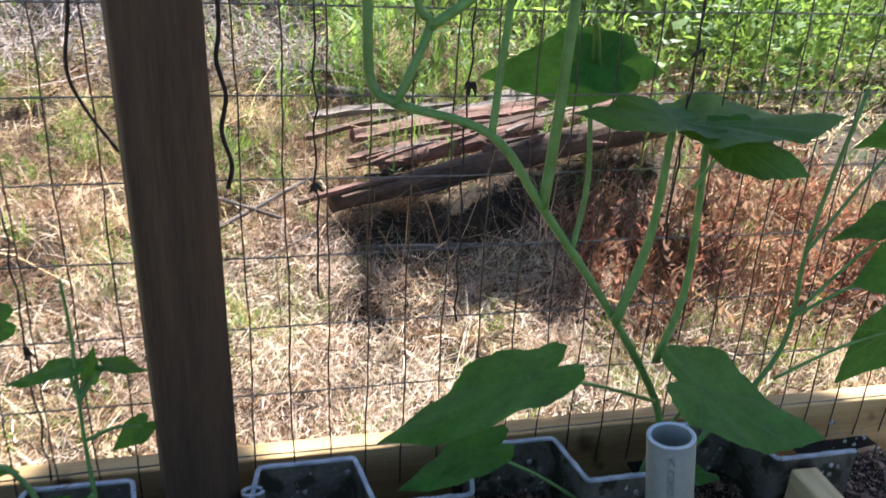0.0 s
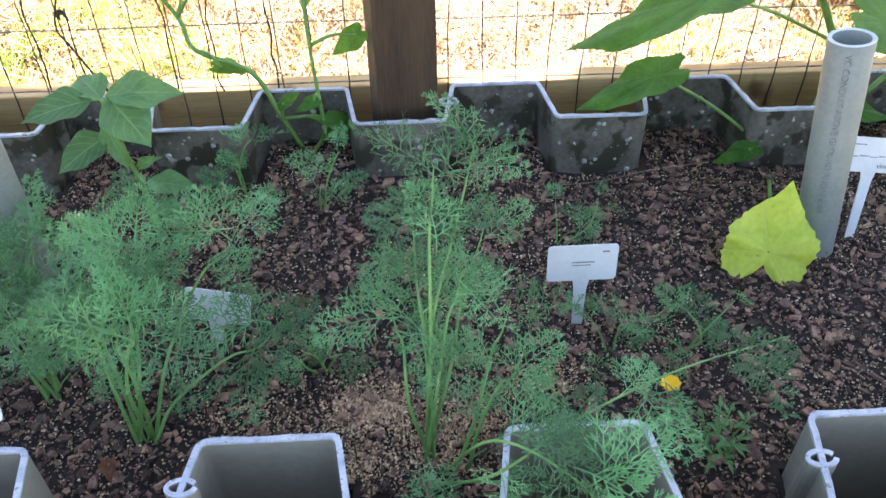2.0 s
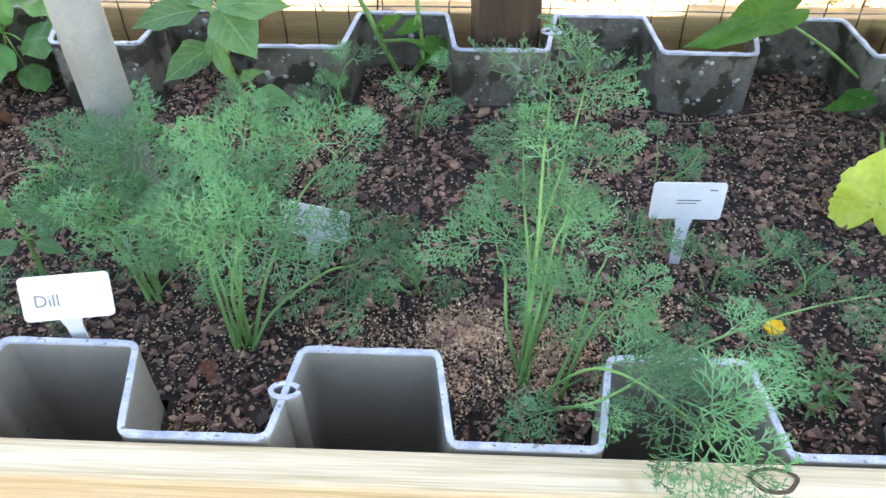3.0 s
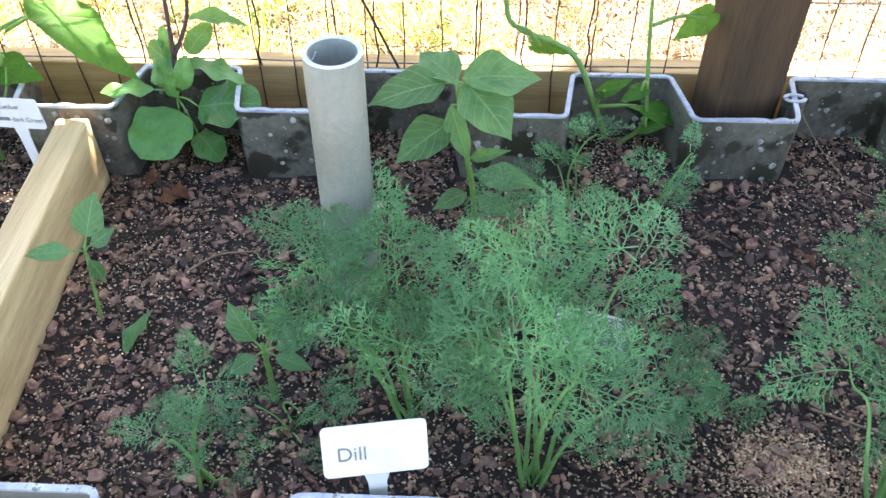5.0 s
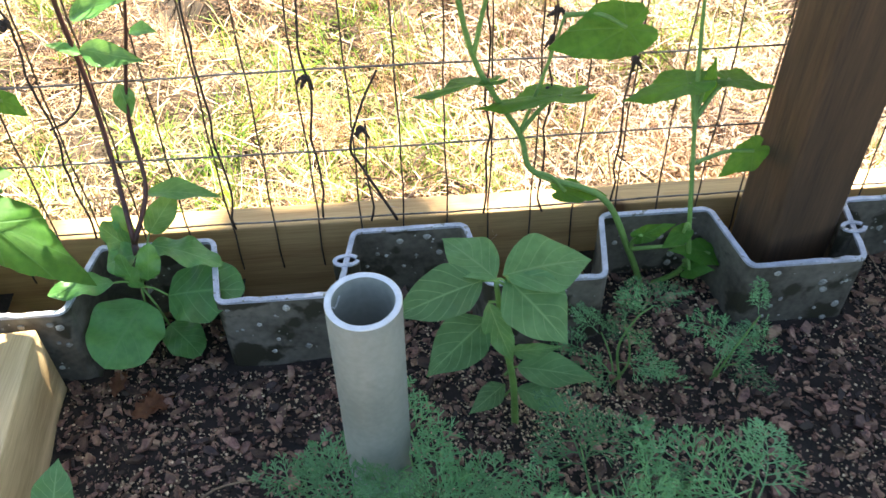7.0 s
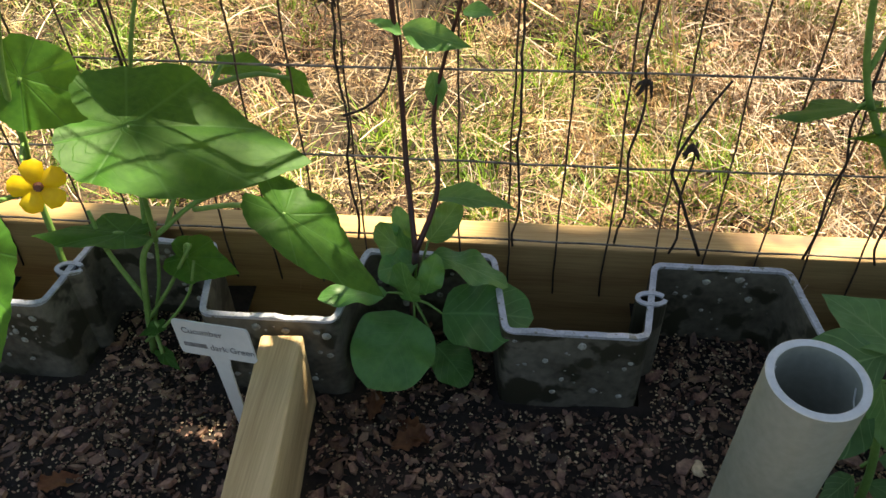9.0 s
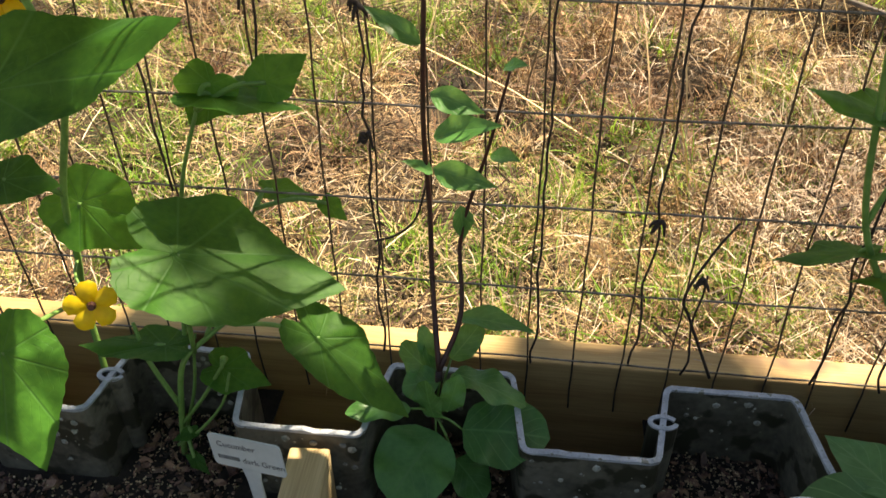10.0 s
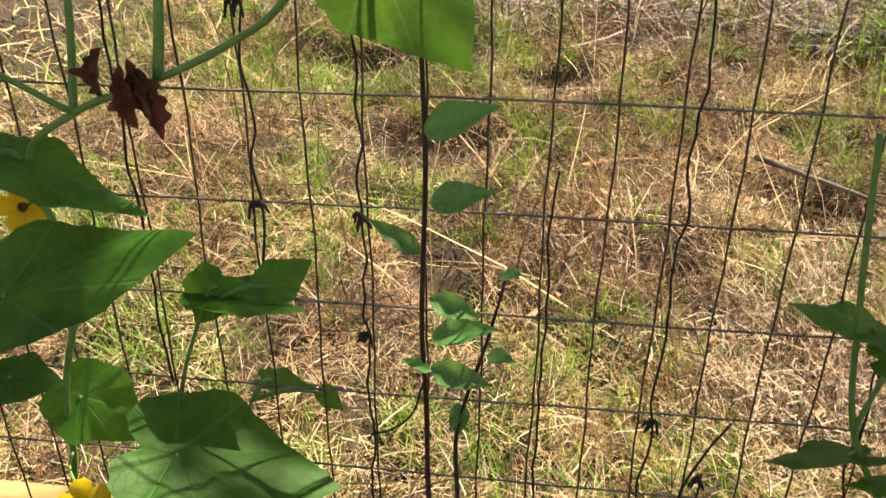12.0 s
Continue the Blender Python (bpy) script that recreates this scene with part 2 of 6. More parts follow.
# ---- timber of the bed ----
board = thing("back_board", (0.4, 0.023, -0.05), "treated pine board along the back of the raised bed", "board")
bm = box(bmesh.new(), (-1.6, -0.019, -0.15), (1.9, 0.019, 0.145), 0.003)
part("plank", bm, M_BOARD, board)
KNOT = (0.855, -0.781)
beam = thing("front_beam", (0.45, -0.783, -0.1), "pale pine beam along the front of the raised bed", "beam")
bm = box(bmesh.new(), (-1.6, -0.019, -0.2), (1.9, 0.019, 0.217), 0.005)
part("plank", bm, M_BEAM, beam)
bm = bmesh.new()
rings = [[bm.verts.new((KNOT[0] - 0.45 + math.cos(a) * rx * (1 + 0.12 * math.sin(a * 3)), KNOT[1] + 0.783 + math.sin(a) * ry, 0.2176 + dz)) for a in np.linspace(0, math.tau, 25)[:-1]] for rx, ry, dz in ((0.021, 0.013, -0.001), (0.020, 0.012, 0.0), (0.016, 0.009, 0.0004))]
for a, b in zip(rings, rings[1:]):
    for k in range(24):
        bm.faces.new((a[k], a[(k + 1) % 24], b[(k + 1) % 24], b[k]))
part("knot", bm, M_POST, beam, "dark ring of a knot in the wood")


def cross_plank(x0, y0, x1, y1, label):
    a, b = Vector((x0, y0, 0)), Vector((x1, y1, 0))
    t = thing("cross_plank", (*((a + b) / 2).xy, -0.04), label, "plank")
    t.rotation_euler = (0, 0, math.atan2((a - b).x * -1, (a - b).y))
    h = (a - b).length / 2
    part("plank", box(bmesh.new(), (-0.020, -h, -0.1), (0.020, h, 0.150), 0.003), M_PLANK, t)
    return t


cross_plank(-0.204, -0.150, -0.165, -0.735, "yellow pine divider plank across the bed, partly sunlit")
cross_plank(1.462, -0.150, 1.450, -0.735, "pale pine divider plank across the bed")

post = thing("fence_post", (0.6440, -0.060, -0.2), "dark brown timber fence post standing askew in a wall pocket", "post")
part("shaft", box(bmesh.new(), (-0.0445, -0.033, 0), (0.0445, 0.033, 2.1), 0.005), M_POST, post)
post.rotation_euler = (0, radians(-0.45), radians(13))


# ---- corrugated plastic sheet walls of the bed ----
def profile(x0, n, near, far, first_near=True):
    """Points along n half waves: flats by turns on the near and the far line, joined by slanted sides."""
    pts, x, side = [], x0, first_near
    for _ in range(n):
        y = near if side else far
        pts += [(x, y), (x + FLAT, y)]
        x += FLAT + SLANT
        side = not side
    return pts


def rounded(pts, r=0.009, k=4):
    out = [Vector(pts[0])]
    for a, b, c in zip(pts, pts[1:], pts[2:]):
        a, b, c = Vector(a), Vector(b), Vector(c)
        p, q = b + (a - b).normalized() * r, b + (c - b).normalized() * r
        for i in range(k + 1):
            t = i / k
            out.append((1 - t) ** 2 * p + 2 * t * (1 - t) * b + t * t * q)
    return out + [Vector(pts[-1])]


def ribbon(bm, line, thick, z0, z1, jag=0.0):
    """A standing strip of some thickness along a plan line."""
    cols = []
    for i, p in enumerate(line):
        d = (line[min(i + 1, len(line) - 1)] - line[max(i - 1, 0)]).normalized()
        nrm = Vector((-d.y, d.x)) * thick / 2
        top = z1 + jag * noise.noise((p.x * 120, p.y * 120, 0))
        cols.append([bm.verts.new((*(p + s * nrm), z)) for s, z in ((1, z0), (1, top), (-1, top), (-1, z0))])
    for a, b in zip(cols, cols[1:]):
        for k in range(4):
            bm.faces.new((a[k], a[(k + 1) % 4], b[(k + 1) % 4], b[k]))
    bm.faces.new(cols[0][::-1])
    bm.faces.new(cols[-1])
    return bm


def lock_ring(bm, at, ang, z0, z1, r=0.0095):
    """The hooked joint between two sheets: an open oval ring in plan."""
    pts = [Vector((math.cos(a) * r * 1.35, math.sin(a) * r * 0.8)) for a in np.linspace(0.5, math.tau - 0.1, 16)]
    c, s = math.cos(ang), math.sin(ang)
    pts = [Vector((at[0] + p.x * c - p.y * s, at[1] + p.x * s + p.y * c)) for p in pts]
    return ribbon(bm, pts, 0.0045, z0, z1, 0.0006)


def pile_sheet(pts, lock, label, group, material, z0=-0.24):
    mid = sum((Vector(p) for p in pts), Vector((0, 0))) / len(pts)
    t = thing("sheet_pile", (*mid, z0), label, "sheet wall", group)
    back = Matrix.Translation((-mid.x, -mid.y, -z0))
    line = rounded(pts)
    fine = []
    for a, b in zip(line, line[1:]):
        k = max(1, int((b - a).length / 0.012))
        fine += [a + (b - a) * i / k for i in range(k)]
    fine.append(line[-1])
    bm = ribbon(bmesh.new(), fine, 0.0055, z0, RIM - 0.0032)
    bm.transform(back)
    part("corrugated_sheet", bm, material, t)
    bm = ribbon(bmesh.new(), fine, 0.0060, RIM - 0.0032, RIM, 0.0020)
    bm.transform(back)
    part("cut_rim", bm, M_RIM, t, "pale bluish sawn top edge")
    if lock:
        at, ang = lock
        bm = lock_ring(bmesh.new(), at, ang, z0, RIM - 0.001)
        bm.transform(back)
        j = part("interlock", bm, material, t)
        bm = lock_ring(bmesh.new(), at, ang, RIM - 0.001, RIM + 0.0012)
        bm.transform(back)
        part("cut_rim", bm, M_RIM, j, "pale bluish sawn edge of the joint")
    return t


def wall_of_sheets(first, waves, splits, near, far, at_near, group, label, material):
    """Sheets side by side; each ends half way up a slanted side, where the joint is."""
    pts = profile(first, waves, near, far, at_near)
    cuts = [0] + splits + [len(pts) // 2 - 1]
    start = None
    for a, b in zip(cuts, cuts[1:]):
        some = pts[2 * a + 1: 2 * b + 2] if a else pts[: 2 * b + 2]
        some = [some[0]] + some[1:]
        end = None
        if 2 * b + 2 < len(pts):
            p, q = Vector(pts[2 * b + 1]), Vector(pts[2 * b + 2])
            end = (p + q) / 2
        line = ([start] if start is not None else []) + [Vector(p) for p in (pts[2 * a + 2: 2 * b + 2] if start is not None else some)] + ([end] if end is not None else [])
        pile_sheet(line, (tuple(end), 0.0) if end is not None else None, label, group, material)
        start = end


BACK_NEAR, BACK_FAR = -0.137, -0.041
# the pockets stand at x = 0.572 + 0.285 k; the joint lies beside every second one
wall_of_sheets(0.572 - 5 * PITCH, 17, [2, 6, 10, 14], BACK_NEAR, BACK_FAR, True, "back wall sheets",
               "weathered grey corrugated vinyl sheet wall with algae stains", M_VINYL)
wall_of_sheets(0.447 - 5 * PITCH, 17, [7, 9, 13], -0.662, -0.759, True, "front wall sheets",
               "clean grey corrugated vinyl sheet wall along the front beam", M_VINYL_CLEAN)

# ---- wire fence ----
fence = thing("wire_fence", (0.4, 0.0, 0.1), "rusty welded wire fence stapled inside the back board", "fence")
rng = random.Random(4)
ROWS = [0.107 + 0.1 * k for k in range(17)]
for k in range(-24, 36):
    x, ph, amp = k * 0.0508, rng.random() * 9, 0.0008 + 0.0008 * rng.random()
    pts = [(x - 0.4 + amp * math.sin(z * 21 + ph) + 0.0007 * math.sin(z * 67 + ph * 3), 0.001 * math.sin(z * 33 + ph), z - 0.1) for z in np.linspace(0.03, 1.75, 60)]
    part("vertical_wire", tube(bmesh.new(), pts, 0.00108, 5), M_WIRE, fence, smooth=True)
for z in ROWS:
    ph = rng.random() * 9
    pts = [(x - 0.4, -0.0022 + 0.0006 * math.sin(x * 60 + ph), z - 0.1 + 0.0012 * math.sin(x * 9 + ph)) for x in np.linspace(-1.25, 1.8, 90)]
    part("horizontal_wire", tube(bmesh.new(), pts, 0.00115, 5), M_WIRE_BRIGHT, fence, smooth=True)


# ---- upright pipes ----
def pipe(foot, top, r, label):
    foot, top = Vector(foot), Vector(top)
    t = thing("pipe", foot, label, "pipe", "upright pipes")
    d = top - foot
    t.rotation_euler = d.to_track_quat("Z", "Y").to_euler()
    h, bm = d.length, bmesh.new()
    prof = [(r, 0), (r, h - 0.0008), (r - 0.0008, h), (r - 0.0042, h), (r - 0.005, h - 0.0008), (r - 0.005, 0.02)]
    rings = [[bm.verts.new((q * math.cos(a), q * math.sin(a), z)) for a in np.linspace(0, math.tau, 49)[:-1]] for q, z in prof]
    for i, (p, q) in enumerate(zip(rings, rings[1:])):
        for k in range(48):
            bm.faces.new((p[k], p[(k + 1) % 48], q[(k + 1) % 48], q[k])).material_index = 1 if i in (1, 2, 3) else 0
    body = part("tube_wall", bm, M_PIPE, t, smooth=True)
    body.data.materials.append(M_PIPE_EDGE)
    return t


pipe_a = pipe((0.167, -0.338, 0.0), (0.171, -0.346, 0.330), 0.0275, "upright grey plastic pipe standing in the soil")
pipe_b = pipe((1.180, -0.325, 0.0), (1.147, -0.300, 0.315), 0.0258, "leaning grey plastic pipe with printed marks in the soil")


# ---- plant building ----
def leaf_mesh(name, material, outline, cup=0.10, wave=0.05, droop=0.15, rings=7, spokes=60, seed=0, pinnate=False):
    """A leaf of unit length along +y with its stalk at the origin, facing +z; outline gives the half width."""
    rnd = random.Random(seed)
    ph = rnd.random() * 9
    bm = bmesh.new()
    uvl = bm.loops.layers.uv.new("UVMap")
    uvs = {}
    if pinnate:
        n, m = 18, 8
        grid = []
        for i in range(n + 1):
            u = i / n
            w = outline(u)
            row = []
            for j in range(-m // 2, m // 2 + 1):
                v = j / (m / 2)
                x = v * w
                z = cup * abs(v) ** 1.5 * w * 1.6 - droop * u * u + wave * math.sin(u * 13 + ph + (2 if v > 0 else 0)) * abs(v) * w
                p = bm.verts.new((x, u + 0.02 * v * v * 0, z))
                uvs[p] = (u, v)
                row.append(p)
            grid.append(row)
        for a, b in zip(grid, grid[1:]):
            for j in range(m):
                bm.faces.new((a[j], a[j + 1], b[j + 1], b[j]))
    else:
        centre = bm.verts.new((0, 0, 0))
        uvs[centre] = (0, 0)
        prev = None
        for r in range(1, rings + 1):
            ring = []
            for k in range(spokes):
                a = math.tau * k / spokes
                rad = outline(a) * r / rings
                f = r / rings
                x, y = math.sin(a) * rad, math.cos(a) * rad
                z = cup * rad * rad - droop * max(0.0, y) ** 2 + wave * f * math.sin(a * 5 + ph) * rad + 0.35 * wave * f * math.sin(a * 11 + ph * 2) * rad
                p = bm.verts.new((x, y, z))
                uvs[p] = (k / spokes, f)
                ring.append(p)
            for k in range(spokes):
                if prev is None:
                    bm.faces.new((centre, ring[(k + 1) % spokes], ring[k]))
                else:
                    bm.faces.new((prev[k], prev[(k + 1) % spokes], ring[(k + 1) % spokes], ring[k]))
            prev = ring
    for f in bm.faces:
        us = [uvs[l.vert][0] for l in f.loops]
        for l in f.loops:
            u, v = uvs[l.vert]
            if not pinnate and max(us) - min(us) > 0.5 and u < 0.5:
                u += 1
            l[uvl].uv = (u, v)
    me = bpy.data.meshes.new(name)
    bm.to_mesh(me)
    bm.free()
    me.materials.append(material)
    me.polygons.foreach_set("use_smooth", [True] * len(me.polygons))
    return me


def lobed(a, deep=0.12, teeth=0.02, heart=0.55, point=0.12, back=0.22):
    """Outline of a cucumber leaf, by angle from the tip: a broad heart with soft corners and small teeth."""
    a = (a + math.pi) % math.tau - math.pi
    r = 0.52 + 0.48 * math.exp(-abs(a) / (0.34 + point)) + deep * math.exp(-((abs(a) - 1.15) / 0.30) ** 2) + deep * 0.8 * math.exp(-((abs(a) - 2.15) / 0.34) ** 2)
    r *= 1 - back * max(0.0, min(1.0, (abs(a) - 1.5) / 0.9))
    r *= 1 - heart * math.exp(-((abs(a) - math.pi) / 0.40) ** 2)
    return r + teeth * (0.6 * math.sin(a * 31) + 0.4 * math.sin(a * 17 + 1))


def ovate(u, wide=0.36, at=0.42, blunt=False):
    if blunt:
        return max(0.004, wide * math.sqrt(max(0.0, 1 - (2 * u - 1) ** 2)) * (1.08 - 0.16 * u))
    t = u / at if u < at else (1 - u) / (1 - at)
    return max(0.004, wide * math.sin(max(0.0, min(1.0, t)) * math.pi / 2) ** (0.75 if u < at else 1.15))


M_LEAF = mat("cucumber_leaf", (0.032, 0.128, 0.016), (0.072, 0.222, 0.028), 0.55, 30, 0.55, 160, thin=0.42, spec=0.28, vary=0.22, veins="palmate", vein_colour=(0.066, 0.195, 0.040))
M_LEAF_YELLOW = mat("yellowing_leaf", (0.36, 0.47, 0.04), (0.58, 0.66, 0.09), 0.6, 30, 0.5, 160, thin=0.25, veins="palmate", vein_colour=(0.50, 0.55, 0.12), spots=(0.30, 0.16, 0.04), spot_scale=45, spot_cut=0.70)
M_ROUND = mat("glossy_round_leaf", (0.055, 0.185, 0.042), (0.110, 0.285, 0.070), 0.38, 30, 0.35, 160, thin=0.30, vary=0.2, veins="pinnate", vein_colour=(0.12, 0.29, 0.085))
M_SOFT = mat("soft_green_leaf", (0.06, 0.17, 0.05), (0.11, 0.26, 0.09), 0.5, 30, 0.4, 160, thin=0.35, vary=0.2, veins="pinnate", vein_colour=(0.17, 0.33, 0.13))
M_DILL = mat("dill_frond", (0.048, 0.165, 0.062), (0.150, 0.340, 0.145), 0.6, 20, 0.0, 100, thin=0.3, vary=0.42)
M_DILL_PALE = mat("dill_stem", (0.090, 0.22, 0.052), (0.175, 0.34, 0.095), 0.5, 30, 0.1, 200, vary=0.15)
M_STEM = mat("green_stem", (0.100, 0.210, 0.042), (0.19, 0.34, 0.085), 0.5, 40, 0.3, 300, vary=0.15)
M_RED_STEM = mat("red_vine_stem", (0.022, 0.009, 0.008), (0.085, 0.024, 0.018), 0.5, 40, 0.3, 300)
M_DEAD = mat("dead_tendril", (0.018, 0.012, 0.009), (0.06, 0.04, 0.03), 0.8, 60, 0.4, 300)
M_DEAD_LEAF = mat("dead_leaf", (0.09, 0.035, 0.016), (0.24, 0.11, 0.05), 0.8, 40, 0.5, 200, thin=0.2, vary=0.3)
M_PETAL = mat("yellow_petal", (0.75, 0.50, 0.01), (0.85, 0.64, 0.02), 0.5, 50, 0.2, 200, thin=0.25)
M_PISTIL = mat("dark_flower_eye", (0.05, 0.015, 0.01), (0.12, 0.04, 0.02), 0.6, 90, 0.2)

CUKE = [leaf_mesh("cucumber_leaf", M_LEAF, lambda a, k=k: lobed(a, 0.05 + 0.03 * k, 0.012, 0.5, 0.12 - 0.03 * k), 0.08, 0.05, 0.14 + 0.05 * k, rings=8, spokes=96, seed=k) for k in range(3)]
YELLOW = leaf_mesh("cucumber_leaf", M_LEAF_YELLOW, lambda a: lobed(a, 0.05, 0.025, 0.62, 0.02, 0.0), 0.06, 0.10, 0.1, seed=8)
ROUND = [leaf_mesh("round_leaf", M_ROUND, lambda u, k=k: ovate(u, 0.42 + 0.04 * k, 0.45, True), 0.04, 0.16, 0.22, seed=k, pinnate=True) for k in range(2)]
VINE_LEAF = leaf_mesh("vine_leaf", M_ROUND, lambda u: ovate(u, 0.34, 0.36), 0.14, 0.10, 0.28, seed=4, pinnate=True)
SOFT = [leaf_mesh("leaf", M_SOFT, lambda u, k=k: ovate(u, 0.27 + 0.06 * k, 0.40), 0.12, 0.12, 0.22, seed=k + 3, pinnate=True) for k in range(3)]
DRY = leaf_mesh("dead_leaf", M_DEAD_LEAF, lambda u: ovate(u, 0.22, 0.45) * (0.8 + 0.2 * math.sin(u * 30)), 0.9, 0.6, 0.5, seed=5, pinnate=True)


def place(me, name, parent, base, tip, up=(0, 0, 1), wide=1.0, label=""):
    """A leaf from its stalk's end to its tip, its upper face turned towards up."""
    base, tip = Vector(base), Vector(tip)
    y = tip - base
    length = y.length
    y.normalize()
    x = y.cross(Vector(up)).normalized()
    z = x.cross(y)
    rot = Matrix((x * length * wide, y * length, z * length)).transposed().to_4x4()
    ob = new(name, me)
    ob.parent = parent
    ob.matrix_basis = Matrix.Translation(base - parent.location) @ rot
    if label:
        tagged(ob, label)
    return ob


def stem(parent, pts, r0, r1, material=None, name="stem", n=6, sides=7):
    line = smooth_line(pts, n)
    radii = [r0 + (r1 - r0) * i / (len(line) - 1) for i in range(len(line))]
    bm = tube(bmesh.new(), [p - parent.location for p in line], radii, sides)
    return part(name, bm, material or M_STEM, parent, smooth=True)


def cuke_leaf(parent, node, base, tip, up, k=0, wide=1.0, me=None, label=""):
    """A cucumber leaf; the heart's lobes reach behind the stalk's end, so the length runs from there to the tip."""
    stem(parent, [node, (Vector(node) * 0.45 + Vector(base) * 0.55) + Vector((0, 0, 0.008)), base], 0.0028, 0.0020, name="leaf_stalk")
    return place(me or CUKE[k % 3], "leaf", parent, base, tip, up, wide, label)


def leafy(parent, node, tip, up, size, mesh, name="leaf", wide=1.0, stalk=0.25):
    node, tip = Vector(node), Vector(tip)
    base = node + (tip - node) * stalk
    stem(parent, [node, (node + base) / 2 + Vector((0, 0, 0.002)), base], 0.0014, 0.0010, name="leaf_stalk", n=3, sides=5)
    return place(mesh, name, parent, base, tip, up, wide)


# ---- dill ----
def frond_mesh(seed, length=1.0):
    """A feathery dill frond of unit length along +y: thread-like leaflets in three orders."""
    rnd = random.Random(seed)
    verts, faces = [], []

    def thread(a, b, w0, w1):
        d = (b - a)
        side = d.cross(Vector((0, 0, 1)) + Vector((rnd.uniform(-.6, .6), rnd.uniform(-.6, .6), 0))).normalized()
        k = len(verts)
        verts.extend([a - side * w0, a + side * w0, b + side * w1, b - side * w1])
        faces.append((k, k + 1, k + 2, k + 3))

    def curve(u):
        return Vector((0.09 * math.sin(u * 2.5 + seed), u, 0.12 * u - 0.36 * u * u))
    last = curve(0)
    for i in range(1, 11):
        p = curve(i / 10)
        thread(last, p, 0.0110 - 0.0006 * i, 0.0110 - 0.0006 * (i + 1))
        last = p
    for i in range(7):
        u = 0.22 + 0.76 * i / 6
        for sgn in (-1, 1):
            root = curve(u + rnd.uniform(-0.02, 0.02))
            reach = 0.42 * (1 - 0.72 * (u - 0.22) / 0.78) * rnd.uniform(0.75, 1.2)
            out = Vector((sgn * 0.8, rnd.uniform(0.45, 0.75), rnd.uniform(-0.3, 0.45))).normalized()
            end = root + out * reach
            thread(root, end, 0.0085, 0.0060)
            side = out.cross(Vector((0, 0, 1))).normalized()
            for j in range(3):
                q = root.lerp(end, 0.25 + 0.32 * j)
                for s2 in (-1, 1):
                    tilt = rnd.uniform(-0.55, 0.55)
                    d2 = (out * rnd.uniform(0.8, 1.2) + side * s2 * 0.75 + Vector((0, 0, tilt))).normalized()
                    l2 = reach * (0.60 - 0.09 * j) * rnd.uniform(0.7, 1.2)
                    m2, t2 = q + d2 * l2 * 0.45, q + d2 * l2
                    thread(q, t2, 0.0080, 0.0046)
                    for s3 in (-1, 1):
                        d3 = (d2 + side * s3 * 0.55 + Vector((0, 0, rnd.uniform(-0.4, 0.4)))).normalized()
                        thread(m2, m2 + d3 * l2 * rnd.uniform(0.35, 0.7), 0.0074, 0.0042)
    me = bpy.data.meshes.new("frond")
    me.from_pydata([v * length for v in verts], [], faces)
    me.materials.append(M_DILL)
    return me


FRONDS = [frond_mesh(k) for k in range(6)]


def dill(base, stems, seed, label, top=0.26, spread=0.10, size=0.085, low=4, lean=(0, 0), per=7):
    """A dill plant: upright stems with fronds all the way up, and loose fronds from the foot."""
    rnd = random.Random(seed)
    bare = 0.32 if top > 0.15 else 0.20
    base = Vector((base[0], base[1], soil_height(base[0], base[1]) - 0.004))
    t = thing("dill_plant", base, label, "dill", "dill plants")
    for s_ in range(stems):
        ang = math.tau * s_ / stems + rnd.uniform(-0.5, 0.5)
        h = top * rnd.uniform(0.7, 1.0)
        out = spread * rnd.uniform(0.4, 1.0)
        off = Vector((math.cos(ang) * out + lean[0], math.sin(ang) * out + lean[1], h))
        bow = Vector((rnd.uniform(-0.02, 0.02), rnd.uniform(-0.02, 0.02), 0))
        pts = [base + Vector((math.cos(ang), math.sin(ang), 0)) * 0.006, base + off * 0.35 + bow + Vector((0, 0, 0.14 * h)), base + Vector((off.x * 0.75, off.y * 0.75, h * 0.86)) + bow * 0.7, base + off]
        line = smooth_line(pts, 6)
        stem(t, pts, 0.0016, 0.0007, M_DILL_PALE, "stem")
        for k in range(per):
            f = bare + (1 - bare) * k / (per - 1)
            p = line[min(len(line) - 1, int(f * (len(line) - 1)))]
            a2 = k * 2.4 + rnd.uniform(-0.5, 0.5) + ang
            climb = 0.25 + 0.75 * f
            d = Vector((math.cos(a2), math.sin(a2), climb * rnd.uniform(0.4, 1.1))).normalized()
            l = size * rnd.uniform(0.75, 1.2) * (1.05 - 0.35 * f)
            tip, up, me = p + d * l, (rnd.uniform(-0.7, 0.7), rnd.uniform(-0.9, 0.4), 1), FRONDS[rnd.randrange(6)]
            place(me, "frond", t, p, tip, up, rnd.uniform(0.8, 1.15))
    for k in range(low):
        a2 = rnd.uniform(0, math.tau)
        h = 0.05 * rnd.uniform(0.4, 1.4)
        p = base + Vector((math.cos(a2) * 0.03, math.sin(a2) * 0.03, h))
        stem(t, [base, base + Vector((math.cos(a2) * 0.012, math.sin(a2) * 0.012, h * 0.6)), p], 0.0013, 0.0008, M_DILL_PALE, "frond_stalk", 3, 5)
        place(FRONDS[rnd.randrange(6)], "frond", t, p, p + Vector((math.cos(a2), math.sin(a2), rnd.uniform(0.1, 0.7))).normalized() * size * rnd.uniform(0.7, 1.0), (0, -0.2, 1))
    return t


